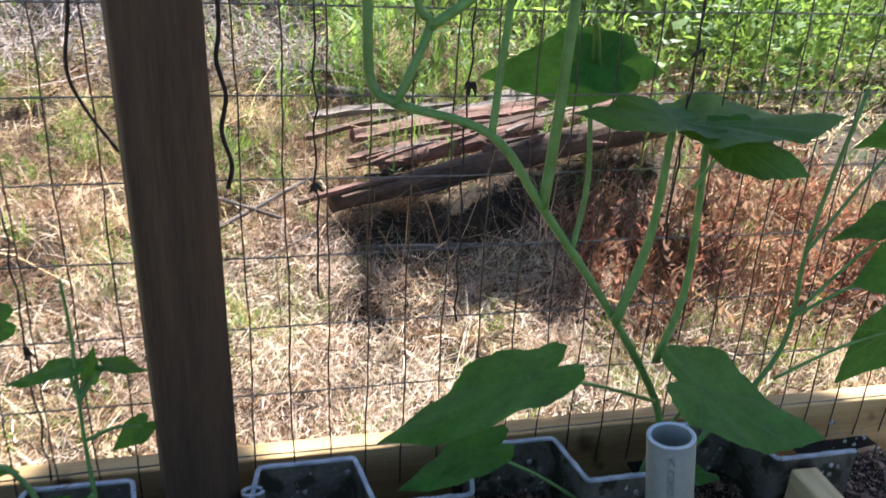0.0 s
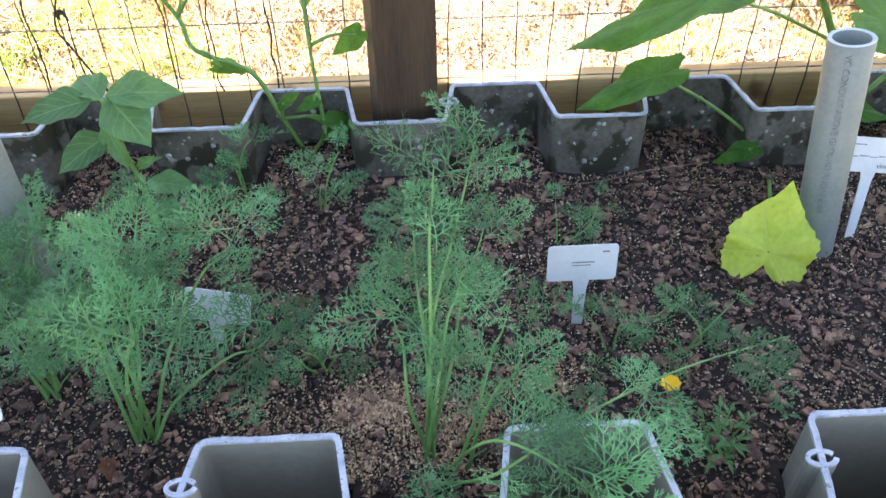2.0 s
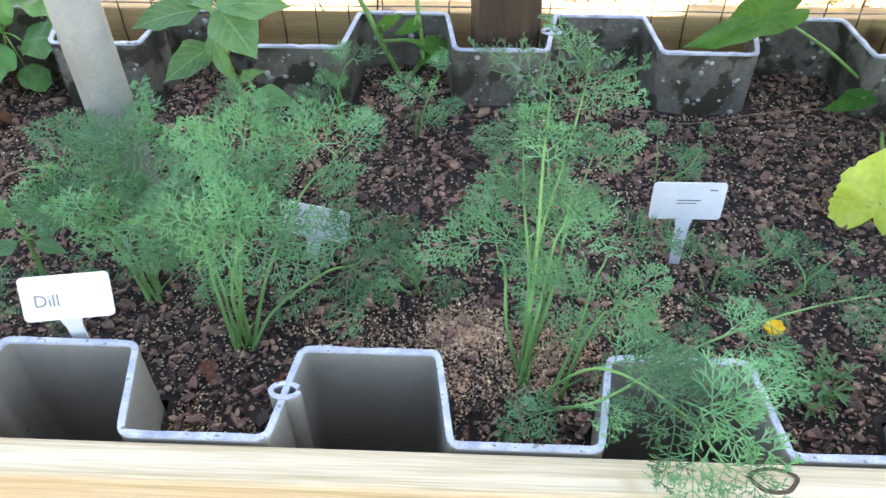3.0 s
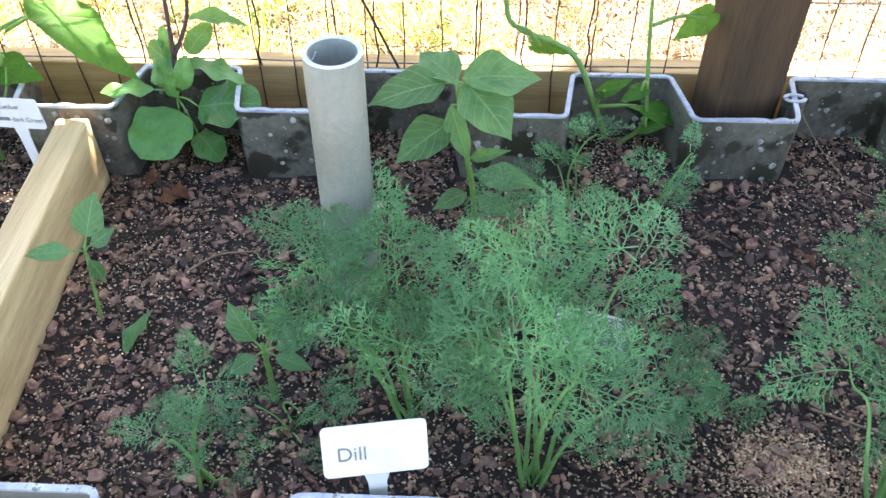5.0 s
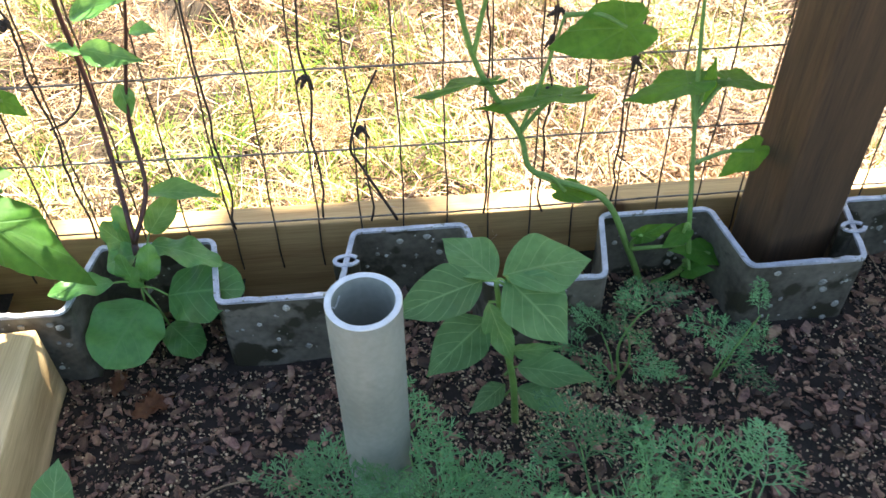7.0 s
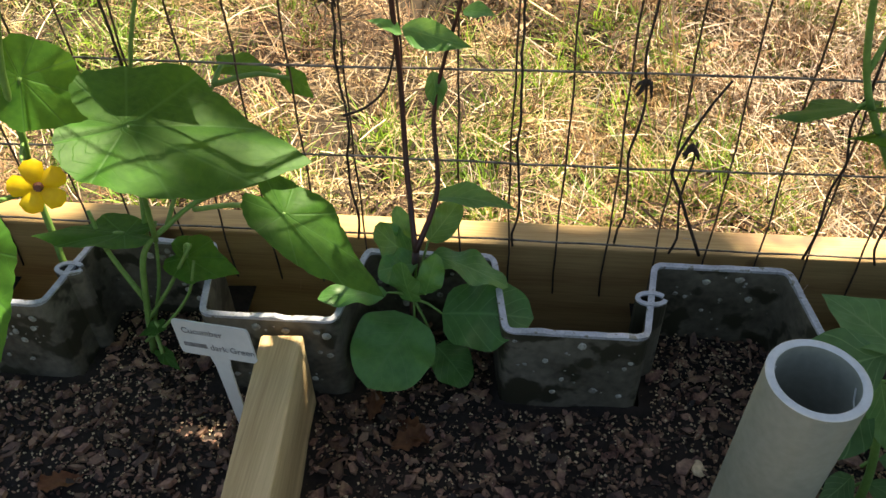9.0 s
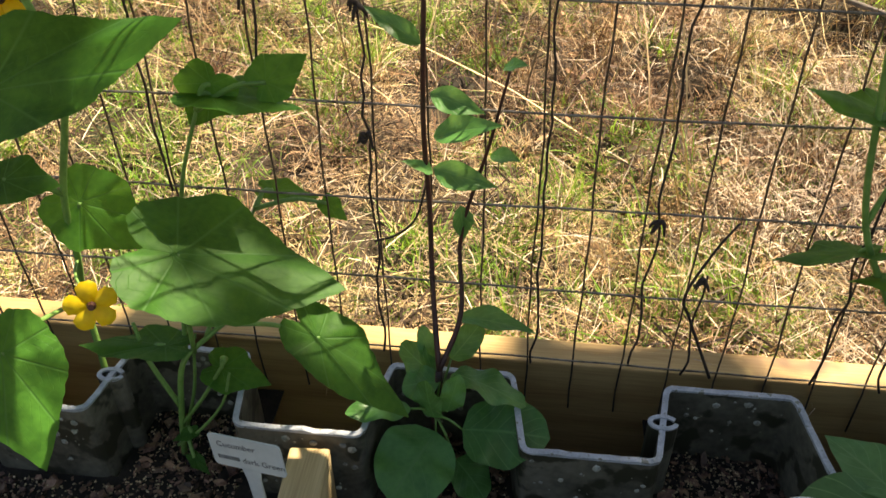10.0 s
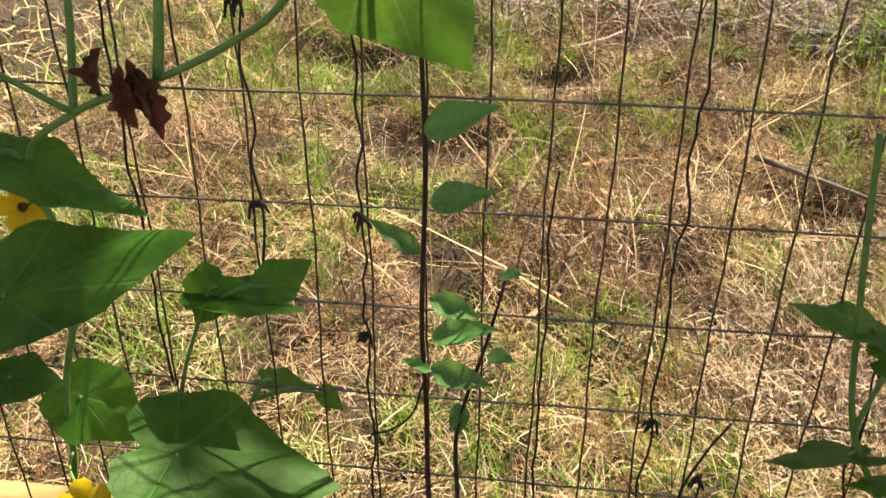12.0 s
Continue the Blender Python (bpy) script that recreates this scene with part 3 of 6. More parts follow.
def plumed_dill(base, plumes, seed, label, size=0.068, per=6, low=5):
    """A bushy dill plant: stalks fanning out of one foot, each ending in a feathery plume."""
    rnd = random.Random(seed)
    base = Vector((base[0], base[1], soil_height(base[0], base[1]) - 0.004))
    t = thing("dill_plant", base, label, "dill", "dill plants")
    for k, c in enumerate(plumes):
        c = Vector(c) + Vector((0, 0, 0.014))
        off, a = c - base, rnd.uniform(0, math.tau)
        foot = base + Vector((math.cos(a), math.sin(a), 0)) * 0.008
        low_end = c - Vector((off.x * 0.10, off.y * 0.10, 0.018))
        pts = [foot, base + Vector((off.x * 0.28 + rnd.uniform(-0.01, 0.01), off.y * 0.28, off.z * 0.5)), base + Vector((off.x * 0.66, off.y * 0.66, off.z * 0.86)), low_end, c + Vector((off.x * 0.10, off.y * 0.10, 0.004))]
        stem(t, pts, 0.0024, 0.0006, M_DILL_PALE, "stem")
        for j in range(per):
            p = low_end.lerp(c, j / max(1, per - 1)) if j else base.lerp(low_end, 0.78) + Vector((0, 0, 0.014))
            a2 = j * 2.4 + a
            d = Vector((math.cos(a2), math.sin(a2), rnd.uniform(0.0, 0.9)))
            place(FRONDS[rnd.randrange(6)], "frond", t, p, p + d.normalized() * size * rnd.uniform(0.7, 1.15), (rnd.uniform(-0.7, 0.7), rnd.uniform(-0.9, 0.2), 0.9), rnd.uniform(0.8, 1.2))
    for k in range(low):
        a2, h = rnd.uniform(0, math.tau), rnd.uniform(0.02, 0.06)
        p = base + Vector((math.cos(a2) * 0.025, math.sin(a2) * 0.025, h))
        stem(t, [base, base + Vector((math.cos(a2) * 0.010, math.sin(a2) * 0.010, h * 0.6)), p], 0.0013, 0.0008, M_DILL_PALE, "frond_stalk", 3, 5)
        place(FRONDS[rnd.randrange(6)], "frond", t, p, p + Vector((math.cos(a2), math.sin(a2), rnd.uniform(0.1, 0.8))).normalized() * size * rnd.uniform(0.6, 0.9), (0, -0.2, 1))
    return t


plumed_dill((0.360, -0.592), ((0.279, -0.460, 0.126), (0.385, -0.585, 0.175), (0.369, -0.470, 0.185), (0.455, -0.430, 0.165), (0.490, -0.500, 0.080), (0.315, -0.530, 0.165), (0.337, -0.390, 0.150), (0.352, -0.550, 0.150)), 11, "bushy green dill plant with many feathery stems", 0.088, 5, 2)
plumed_dill((0.240, -0.520), ((0.162, -0.440, 0.090), (0.198, -0.365, 0.125), (0.245, -0.505, 0.114), (0.132, -0.385, 0.100), (0.185, -0.490, 0.100), (0.225, -0.420, 0.135)), 12, "feathery green dill plant beside the bushy one", 0.086, 5, 2)
plumed_dill((0.655, -0.630), ((0.671, -0.500, 0.275), (0.651, -0.505, 0.210), (0.722, -0.465, 0.180), (0.693, -0.550, 0.190), (0.660, -0.560, 0.150), (0.627, -0.540, 0.140), (0.712, -0.430, 0.250)), 13, "thin blue-green dill plant at the front wall", 0.078, 4, 3)
plumed_dill((0.690, -0.645), ((0.744, -0.530, 0.124), (0.747, -0.600, 0.125)), 33, "thin dill shoot rooted by the front wall", 0.070, 3, 1)
plumed_dill((0.060, -0.600), ((0.020, -0.575, 0.062), (0.060, -0.545, 0.100), (0.068, -0.580, 0.070)), 14, "small dill seedling clump in mulch", 0.045, 4, 1)
dill((0.125, -0.535), 1, 15, "low yellowish dill seedling", 0.04, 0.015, 0.04, 5, (0, 0.0), 3)
dill((0.545, -0.505), 2, 16, "short dill sprig lying on mulch", 0.045, 0.03, 0.045, 3, (0.0, 0.0), 3)
dill((0.870, -0.500), 1, 17, "low dill sprig near the plant label", 0.05, 0.04, 0.06, 2, (0.02, 0.02), 3)
dill((0.960, -0.490), 2, 27, "low dill sprig in the open mulch", 0.06, 0.04, 0.06, 1, (0.02, 0.02), 3)
dill((0.420, -0.205), 2, 18, "dill sprig near the back wall", 0.14, 0.02, 0.06, 2, (0.01, 0.0), 5)
dill((0.520, -0.215), 1, 19, "thin dill sprig near the fence post", 0.11, 0.02, 0.055, 2, (0.02, 0.0), 4)
dill((0.840, -0.300), 1, 20, "short dill sprig in the open mulch", 0.06, 0.03, 0.05, 2, (0.03, 0.02), 4)

# long dill stalk leaning over the front wall and lying out across the mulch
lying = thing("dill_stalk", (0.690, -0.650, 0.02), "long leaning dill stalk with feathery side fronds", "dill", "dill plants")
pts = [(0.655, -0.655, 0.02), (0.715, -0.715, 0.125), (0.80, -0.66, 0.128), (0.92, -0.585, 0.10), (1.06, -0.525, 0.075)]
stem(lying, pts, 0.0018, 0.0010, M_DILL_PALE, "stalk")
rnd = random.Random(31)
line = smooth_line(pts, 8)
for k in range(11):
    p = line[5 + (k * (len(line) - 7)) // 11]
    a = rnd.uniform(-2.6, 1.2)
    place(FRONDS[k % 6], "frond", lying, p, p + Vector((math.cos(a), math.sin(a) * 0.8, rnd.uniform(-0.1, 0.6))).normalized() * rnd.uniform(0.05, 0.085), (0, -0.2, 1))
hang = thing("dill_stalk", (0.70, -0.66, 0.02), "dill stalk drooping over the front wall pocket", "dill", "dill plants")
pts = [(0.668, -0.645, 0.02), (0.715, -0.690, 0.14), (0.775, -0.735, 0.150), (0.815, -0.785, 0.135)]
stem(hang, pts, 0.0017, 0.0009, M_DILL_PALE, "stalk")
line = smooth_line(pts, 8)
for k in range(9):
    p = line[8 + (k * (len(line) - 9)) // 9]
    a = rnd.uniform(-2.9, 0.6)
    place(FRONDS[k % 6], "frond", hang, p, p + Vector((math.cos(a), math.sin(a), rnd.uniform(0.0, 0.5))).normalized() * rnd.uniform(0.06, 0.095), (0, -0.2, 1))


# ---- plant labels ----
def letters(parent, text, at, height, m):
    c = bpy.data.curves.new("writing", "FONT")
    c.body, c.size, c.extrude = text, height, 0.0001
    tmp = new("writing", c)
    dg = bpy.context.evaluated_depsgraph_get()
    me = bpy.data.meshes.new_from_object(tmp.evaluated_get(dg))
    bpy.data.objects.remove(tmp)
    me.materials.clear()
    me.materials.append(M_INK)
    ob = new("writing", me)
    ob.parent = parent
    ob.matrix_basis = m @ Matrix.Translation(at)
    return ob


def plant_label(foot, top_mid, width, height, label, lines=(), bars=(), roll=0.0, bend=0.0):
    """A T-shaped plastic marker: wide plate, bent back a little, on a tapered stake pushed into the soil."""
    foot, top_mid = Vector(foot), Vector(top_mid)
    t = thing("plant_label", foot, label, "plant label", "plant labels")
    z = (top_mid - foot)
    h = z.length
    z.normalize()
    y = Vector((0, 1, 0))
    x = Matrix.Rotation(roll, 3, z) @ y.cross(z).normalized()
    y = z.cross(x)
    m = Matrix((x, y, z)).transposed().to_4x4()
    bm = box(bmesh.new(), (-width / 2, -0.0008, h - height), (width / 2, 0.0008, h), 0.0)
    edges = [e for e in bm.edges if abs(e.verts[0].co.x - e.verts[1].co.x) < 1e-6 and abs(e.verts[0].co.z - e.verts[1].co.z) < 1e-6]
    bmesh.ops.bevel(bm, geom=edges, offset=0.0045, segments=4, affect="EDGES", profile=0.5)
    neck = Matrix.Translation((0, 0, h - height))
    mp = m @ neck @ Matrix.Rotation(-bend, 4, "X") @ neck.inverted()
    bm.transform(mp)
    part("plate", bm, M_LABEL, t)
    bm = bmesh.new()
    prof = [(0.010, h - height + 0.001), (0.0075, h - height - 0.012), (0.0055, 0.0), (0.002, -0.03)]
    fr = [[bm.verts.new((sx * w, sy * 0.0008, zz)) for sx, sy in ((-1, -1), (1, -1), (1, 1), (-1, 1))] for w, zz in prof]
    for a, b in zip(fr, fr[1:]):
        for k in range(4):
            bm.faces.new((a[k], a[(k + 1) % 4], b[(k + 1) % 4], b[k]))
    bm.faces.new(fr[0])
    bm.faces.new(fr[-1][::-1])
    bm.transform(m)
    part("stake", bm, M_LABEL, t)
    face = mp @ Matrix.Rotation(radians(90), 4, "X")
    for text, lx, lz, size in lines:
        letters(t, text, (lx, h + lz, 0.0012), size, face)
    for x0, x1, lz, bh in bars:
        bm = box(bmesh.new(), (x0, -0.0013, h + lz), (x1, -0.0009, h + lz + bh))
        bm.transform(mp)
        part("writing", bm, M_INK, t)
    return t


plant_label((0.2265, -0.647, 0.0), (0.2300, -0.652, 0.183), 0.082, 0.044, "white plastic plant label reading Dill", [("Dill", -0.030, -0.030, 0.017)], roll=0.17, bend=0.50)
plant_label((0.842, -0.448, 0.0), (0.8405, -0.436, 0.141), 0.080, 0.050, "white plastic plant label with faint pencil writing", (), [(-0.012, 0.014, -0.024, 0.0012), (-0.012, 0.010, -0.028, 0.001), (0.022, 0.030, -0.010, 0.0018)])
plant_label((0.408, -0.462, 0.0), (0.425, -0.440, 0.096), 0.076, 0.042, "white plastic plant label partly hidden by dill", (), [(0.014, 0.020, -0.008, 0.0015), (0.008, 0.013, -0.026, 0.002)], roll=-0.1)
plant_label((1.228, -0.320, 0.0), (1.246, -0.268, 0.155), 0.080, 0.046, "white plastic plant label behind the leaning pipe", [("vine", 0.008, -0.040, 0.010)], [(-0.030, -0.012, -0.010, 0.0012), (-0.030, -0.020, -0.026, 0.0012), (-0.018, -0.006, -0.025, 0.0012), (-0.004, 0.006, -0.026, 0.0012), (0.008, 0.017, -0.025, 0.0012)])
plant_label((-0.235, -0.205, 0.0), (-0.250, -0.190, 0.165), 0.076, 0.040, "white plastic plant label with cucumber writing beside the plank", [("Cucumber", -0.030, -0.014, 0.0095), ("dark Green", -0.006, -0.031, 0.0095)], [(-0.032, -0.009, -0.030, 0.0045)], roll=-0.2)


# printed line down the leaning pipe, saw burrs inside the rim of the upright one
print_m = Matrix.Rotation(radians(12), 4, "Z") @ Matrix.Translation((0.0262, 0, 0)) @ Matrix.Rotation(radians(90), 4, "Y")
line_of_print = letters(pipe_b, "VC CONDUIT ABOVE GROUND AND UNDER", (-0.308, -0.004, 0.0), 0.0105, print_m)
tagged(line_of_print, "dark printed line of writing")
for a in (2.3, -0.7):
    pts = [Vector((0.0222 * math.cos(a + da), 0.0222 * math.sin(a + da), 0.318 + dz)) for da, dz in ((-0.28, 0.003), (-0.1, -0.002), (0.1, -0.002), (0.28, 0.004))]
    part("burr", tube(bmesh.new(), pts, [0.0006] * 4, 5), M_LABEL, pipe_a, "thin white plastic burr")

# ---- broad-leaved seedling beside the pipe ----
pep = thing("young_pepper_plant", (0.305, -0.248, 0.012), "young broad-leaved green plant with drooping leaves in mulch", "plant")
stem(pep, [(0.305, -0.248, 0.012), (0.300, -0.246, 0.09), (0.288, -0.242, 0.16), (0.280, -0.240, 0.230)], 0.0042, 0.0024)
for base, tip, up, k, w in (
    ((0.280, -0.240, 0.216), (0.237, -0.190, 0.232), (0.30, -0.60, 0.70), 2, 0.85), ((0.286, -0.240, 0.220), (0.373, -0.218, 0.222), (-0.04, -0.35, 0.95), 1, 1.0),
    ((0.289, -0.240, 0.216), (0.340, -0.292, 0.190), (0.10, -0.45, 0.90), 2, 1.05), ((0.268, -0.240, 0.215), (0.189, -0.270, 0.218), (0.05, -0.35, 0.95), 1, 0.9),
    ((0.274, -0.240, 0.187), (0.292, -0.275, 0.132), (-0.20, -0.90, 0.26), 1, 0.6), ((0.296, -0.240, 0.131), (0.332, -0.270, 0.165), (-0.62, -0.61, 0.40), 1, 0.4),
    ((0.304, -0.240, 0.106), (0.372, -0.270, 0.125), (-0.29, -0.29, 0.92), 1, 0.7), ((0.273, -0.240, 0.164), (0.215, -0.285, 0.150), (-0.2, -0.55, 0.8), 1, 1.0),
    ((0.292, -0.240, 0.079), (0.258, -0.275, 0.088), (0.30, -0.33, 0.87), 0, 0.9), ((0.306, -0.240, 0.071), (0.350, -0.275, 0.080), (-0.27, -0.3, 0.88), 0, 0.9)):
    lift = Vector((0, 0, 0.016 if base[2] > 0.15 else 0.0))
    base, tip = Vector(base) + lift, Vector(tip) + lift
    stem(pep, [(0.292, -0.243, base[2] - 0.008), (Vector(base) + Vector((0.292, -0.243, base[2]))) / 2, base], 0.0016, 0.0011, name="leaf_stalk", n=3, sides=5)
    place(SOFT[k], "leaf", pep, base, tip, up, w)

# small seedlings
sd = thing("seedling", (0.103, -0.498, 0.012), "small green seedling with holed leaves in mulch", "seedling", "seedlings")
stem(sd, [(0.103, -0.498, 0.012), (0.102, -0.494, 0.05), (0.100, -0.490, 0.095)], 0.0042, 0.0022)
for tip, up, k in (((0.068, -0.480, 0.135), (-0.3, -1, 0.5), 2), ((0.125, -0.480, 0.140), (0.3, -1, 0.6), 0), ((0.070, -0.515, 0.080), (-0.2, -0.8, 1), 2), ((0.148, -0.505, 0.078), (0.2, -0.6, 1), 0), ((0.150, -0.49, 0.11), (0.2, -0.6, 1), 0)):
    leafy(sd, (0.101, -0.492, 0.085), tip, up, 1, SOFT[k], wide=0.9)
se = thing("seedling", (-0.110, -0.402, 0.010), "thin green seedling beside the divider plank", "seedling", "seedlings")
stem(se, [(-0.110, -0.402, 0.010), (-0.112, -0.385, 0.06), (-0.114, -0.370, 0.105)], 0.0024, 0.0014)
for tip, up, k in (((-0.100, -0.345, 0.155), (0, -1, 0.4), 2), ((-0.165, -0.395, 0.115), (-0.2, -0.5, 1), 0), ((-0.080, -0.365, 0.125), (0.2, -0.6, 1), 1), ((-0.098, -0.385, 0.060), (0.2, -0.6, 1), 0)):
    leafy(se, (-0.113, -0.374, 0.098), tip, up, 1, SOFT[k], wide=0.95)
fl = thing("fallen_leaf", (-0.062, -0.427, 0.03), "single fresh green leaf lying on the mulch", "leaf")
place(SOFT[0], "blade", fl, (-0.066, -0.450, 0.022), (-0.056, -0.398, 0.042), (-0.6, -0.5, 0.8))
tn = thing("seedling", (0.800, -0.545, 0.015), "tiny bright green two-leaf seedling", "seedling", "seedlings")
for tip in ((0.785, -0.538, 0.030), (0.816, -0.540, 0.030), (0.803, -0.565, 0.027), (0.797, -0.522, 0.030)):
    leafy(tn, (0.800, -0.545, 0.022), tip, (0, -0.3, 1), 1, SOFT[2], wide=1.3)
stem(tn, [(0.800, -0.545, 0.010), (0.800, -0.545, 0.017), (0.800, -0.545, 0.023)], 0.0012, 0.001, n=2)


# ---- marigold ----
mg = thing("marigold", (0.955, -0.628, 0.012), "small marigold with one yellow flower in mulch", "marigold")
rnd = random.Random(7)
for k in range(13):
    a = k * 2.4
    r = 0.020 + 0.022 * rnd.random()
    tip = Vector((0.955 + math.cos(a) * r, -0.628 + math.sin(a) * r, 0.03 + 0.035 * rnd.random()))
    stem(mg, [(0.955, -0.628, 0.012), ((0.955 + tip.x) / 2, (-0.628 + tip.y) / 2, 0.024), tip], 0.0014, 0.0009, n=3, sides=5)
    for j in range(9):
        d = Vector((math.cos(a) * 0.6 + math.cos(a + j * 1.1), math.sin(a) * 0.6 + math.sin(a + j * 1.1), 0.3)).normalized()
        p = tip - Vector((math.cos(a), math.sin(a), 0.6)) * 0.003 * j
        place(SOFT[0], "leaflet", mg, p, p + d * rnd.uniform(0.009, 0.018), (rnd.uniform(-0.4, 0.4), -0.3, 1), 0.55)
stem(mg, [(0.950, -0.625, 0.02), (0.925, -0.600, 0.055), (0.910, -0.587, 0.074)], 0.0014, 0.0012)
fl2 = part("flower", tube(bmesh.new(), [Vector((0.910, -0.587, 0.070)) - mg.location, Vector((0.910, -0.588, 0.078)) - mg.location], [0.003, 0.006], 9), M_PETAL, mg, "yellow flower head")
for k in range(12):
    a = k * math.tau / 12
    p = Vector((0.910, -0.588, 0.078))
    bm = bmesh.new()
    d = Vector((math.cos(a), math.sin(a), 0.35 + 0.3 * (k % 2))).normalized()
    s2 = d.cross(Vector((0, 0, 1))).normalized()
    q = [p - s2 * 0.002, p + s2 * 0.002, p + d * 0.010 + s2 * 0.0042, p + d * 0.012, p + d * 0.010 - s2 * 0.0042]
    bm.faces.new([bm.verts.new(v - mg.location) for v in q])
    part("petal", bm, M_PETAL, fl2)


# ---- red-stemmed climbing spinach on the wire ----
sp = thing("climbing_spinach", (-0.095, -0.100, 0.008), "climbing spinach with red stems and glossy round leaves", "spinach")
fork = (-0.086, -0.075, 0.152)
stem(sp, [(-0.095, -0.100, 0.008), (-0.090, -0.090, 0.08), fork], 0.0045, 0.0038, M_RED_STEM)
stem(sp, [fork, (-0.097, -0.03, 0.22), (-0.101, -0.010, 0.305), (-0.105, -0.008, 0.40), (-0.101, -0.007, 0.55), (-0.104, -0.006, 0.68), (-0.098, -0.006, 0.85)], 0.0030, 0.0020, M_RED_STEM, "vine")
stem(sp, [fork, (-0.068, -0.04, 0.20), (-0.071, -0.012, 0.276), (-0.046, -0.008, 0.377), (-0.030, -0.008, 0.45)], 0.0030, 0.0013, M_RED_STEM, "vine")
n0 = Vector((-0.088, -0.092, 0.105))
for base, tip, up, k, w in (
    ((-0.087, -0.100, 0.089), (-0.122, -0.172, 0.078), (0.05, -0.45, 0.90), 1, 1.10),
    ((-0.060, -0.100, 0.096), (0.020, -0.118, 0.128), (-0.38, -0.25, 0.90), 1, 0.95),
    ((-0.072, -0.070, 0.145), (0.004, -0.085, 0.140), (0.0, 0.10, 0.95), 0, 0.62),
    ((-0.112, -0.100, 0.121), (-0.170, -0.120, 0.140), (0.20, -0.12, 0.95), 0, 0.52),
    ((-0.066, -0.110, 0.060), (-0.030, -0.140, 0.046), (0.41, -0.3, 0.91), 0, 1.1),
    ((-0.088, -0.100, 0.110), (-0.102, -0.100, 0.153), (-0.49, -0.86, 0.16), 0, 0.9),
    ((-0.075, -0.100, 0.122), (-0.064, -0.100, 0.166), (0.1, -1.0, 0.1), 0, 0.66),
    ((-0.089, -0.070, 0.139), (-0.134, -0.050, 0.155), (-0.28, -0.90, 0.33), 0, 0.88),
    ((-0.093, -0.060, 0.145), (-0.108, -0.045, 0.180), (-0.10, -0.6, 0.7), 0, 0.60),
    ((-0.085, -0.080, 0.142), (-0.129, -0.075, 0.128), (-0.14, -0.5, 0.91), 0, 0.9),
    ((-0.077, -0.050, 0.144), (-0.048, -0.030, 0.178), (0.0, -0.86, 0.51), 0, 0.72)):
    stem(sp, [n0, (n0 + Vector(base)) / 2 + Vector((0, 0, 0.004)), base], 0.0016, 0.0012, name="leaf_stalk", n=3, sides=5)
    place(ROUND[k], "leaf", sp, base, tip, up, w)
for base, tip, up, w in (
    ((-0.073, -0.030, 0.184), (0.004, -0.040, 0.199), (-0.23, -0.10, 0.95), 0.55), ((-0.096, -0.010, 0.382), (-0.043, -0.030, 0.415), (-0.45, -0.54, 0.71), 0.60),
    ((-0.097, -0.010, 0.349), (-0.041, -0.030, 0.346), (-0.25, -0.79, 0.56), 0.65), ((-0.097, -0.010, 0.344), (-0.119, -0.020, 0.365), (0.73, -0.31, 0.61), 0.6),
    ((-0.072, -0.010, 0.309), (-0.065, -0.020, 0.272), (0.31, -0.76, 0.57), 0.80), ((-0.045, -0.010, 0.366), (-0.020, -0.020, 0.374), (-0.21, -0.23, 0.95), 1.0),
    ((-0.097, -0.010, 0.518), (-0.049, -0.030, 0.543), (-0.40, -0.75, 0.51), 0.69), ((-0.105, -0.010, 0.469), (-0.146, -0.020, 0.506), (0.51, -0.78, 0.36), 0.48),
    ((-0.102, -0.010, 0.580), (-0.049, -0.030, 0.616), (-0.45, -0.74, 0.49), 0.68), ((-0.036, -0.010, 0.451), (-0.019, -0.020, 0.464), (-0.45, -0.14, 0.82), 1.0),
    ((-0.098, -0.010, 0.425), (-0.052, -0.025, 0.418), (-0.1, -0.8, 0.6), 0.7)):
    place(VINE_LEAF, "leaf", sp, base, tip, up, w)

# ---- cucumber at the divider, climbing the wire ----
cu = thing("cucumber_plant", (-0.450, -0.085, 0.008), "cucumber plant with large leaves and a yellow flower on wire", "cucumber", "cucumber plants")
vine = [(-0.450, -0.085, 0.008), (-0.462, -0.055, 0.12), (-0.462, -0.050, 0.188), (-0.444, -0.06, 0.254), (-0.435, -0.06, 0.329), (-0.405, -0.05, 0.45), (-0.415, -0.06, 0.557), (-0.367, -0.06, 0.602), (-0.294, -0.06, 0.632), (-0.238, -0.06, 0.659), (-0.193, -0.055, 0.692), (-0.15, -0.03, 0.77)]
stem(cu, vine, 0.0038, 0.0028, name="vine")
stem(cu, [(-0.367, -0.06, 0.602), (-0.358, -0.05, 0.69), (-0.350, -0.04, 0.85)], 0.0035, 0.0025, name="vine")
stem(cu, [(-0.294, -0.06, 0.632), (-0.288, -0.05, 0.70), (-0.285, -0.04, 0.85)], 0.0045, 0.003, name="vine")
side_shoot = [(-0.350, -0.075, 0.15), (-0.345, -0.05, 0.24), (-0.332, -0.03, 0.33), (-0.305, -0.025, 0.405)]
low_shoot = [(-0.325, -0.075, 0.17), (-0.305, -0.02, 0.23), (-0.285, 0.015, 0.272)]
stem(cu, side_shoot, 0.0028, 0.0018, name="side_shoot")
stem(cu, low_shoot, 0.0024, 0.0016, name="side_shoot")
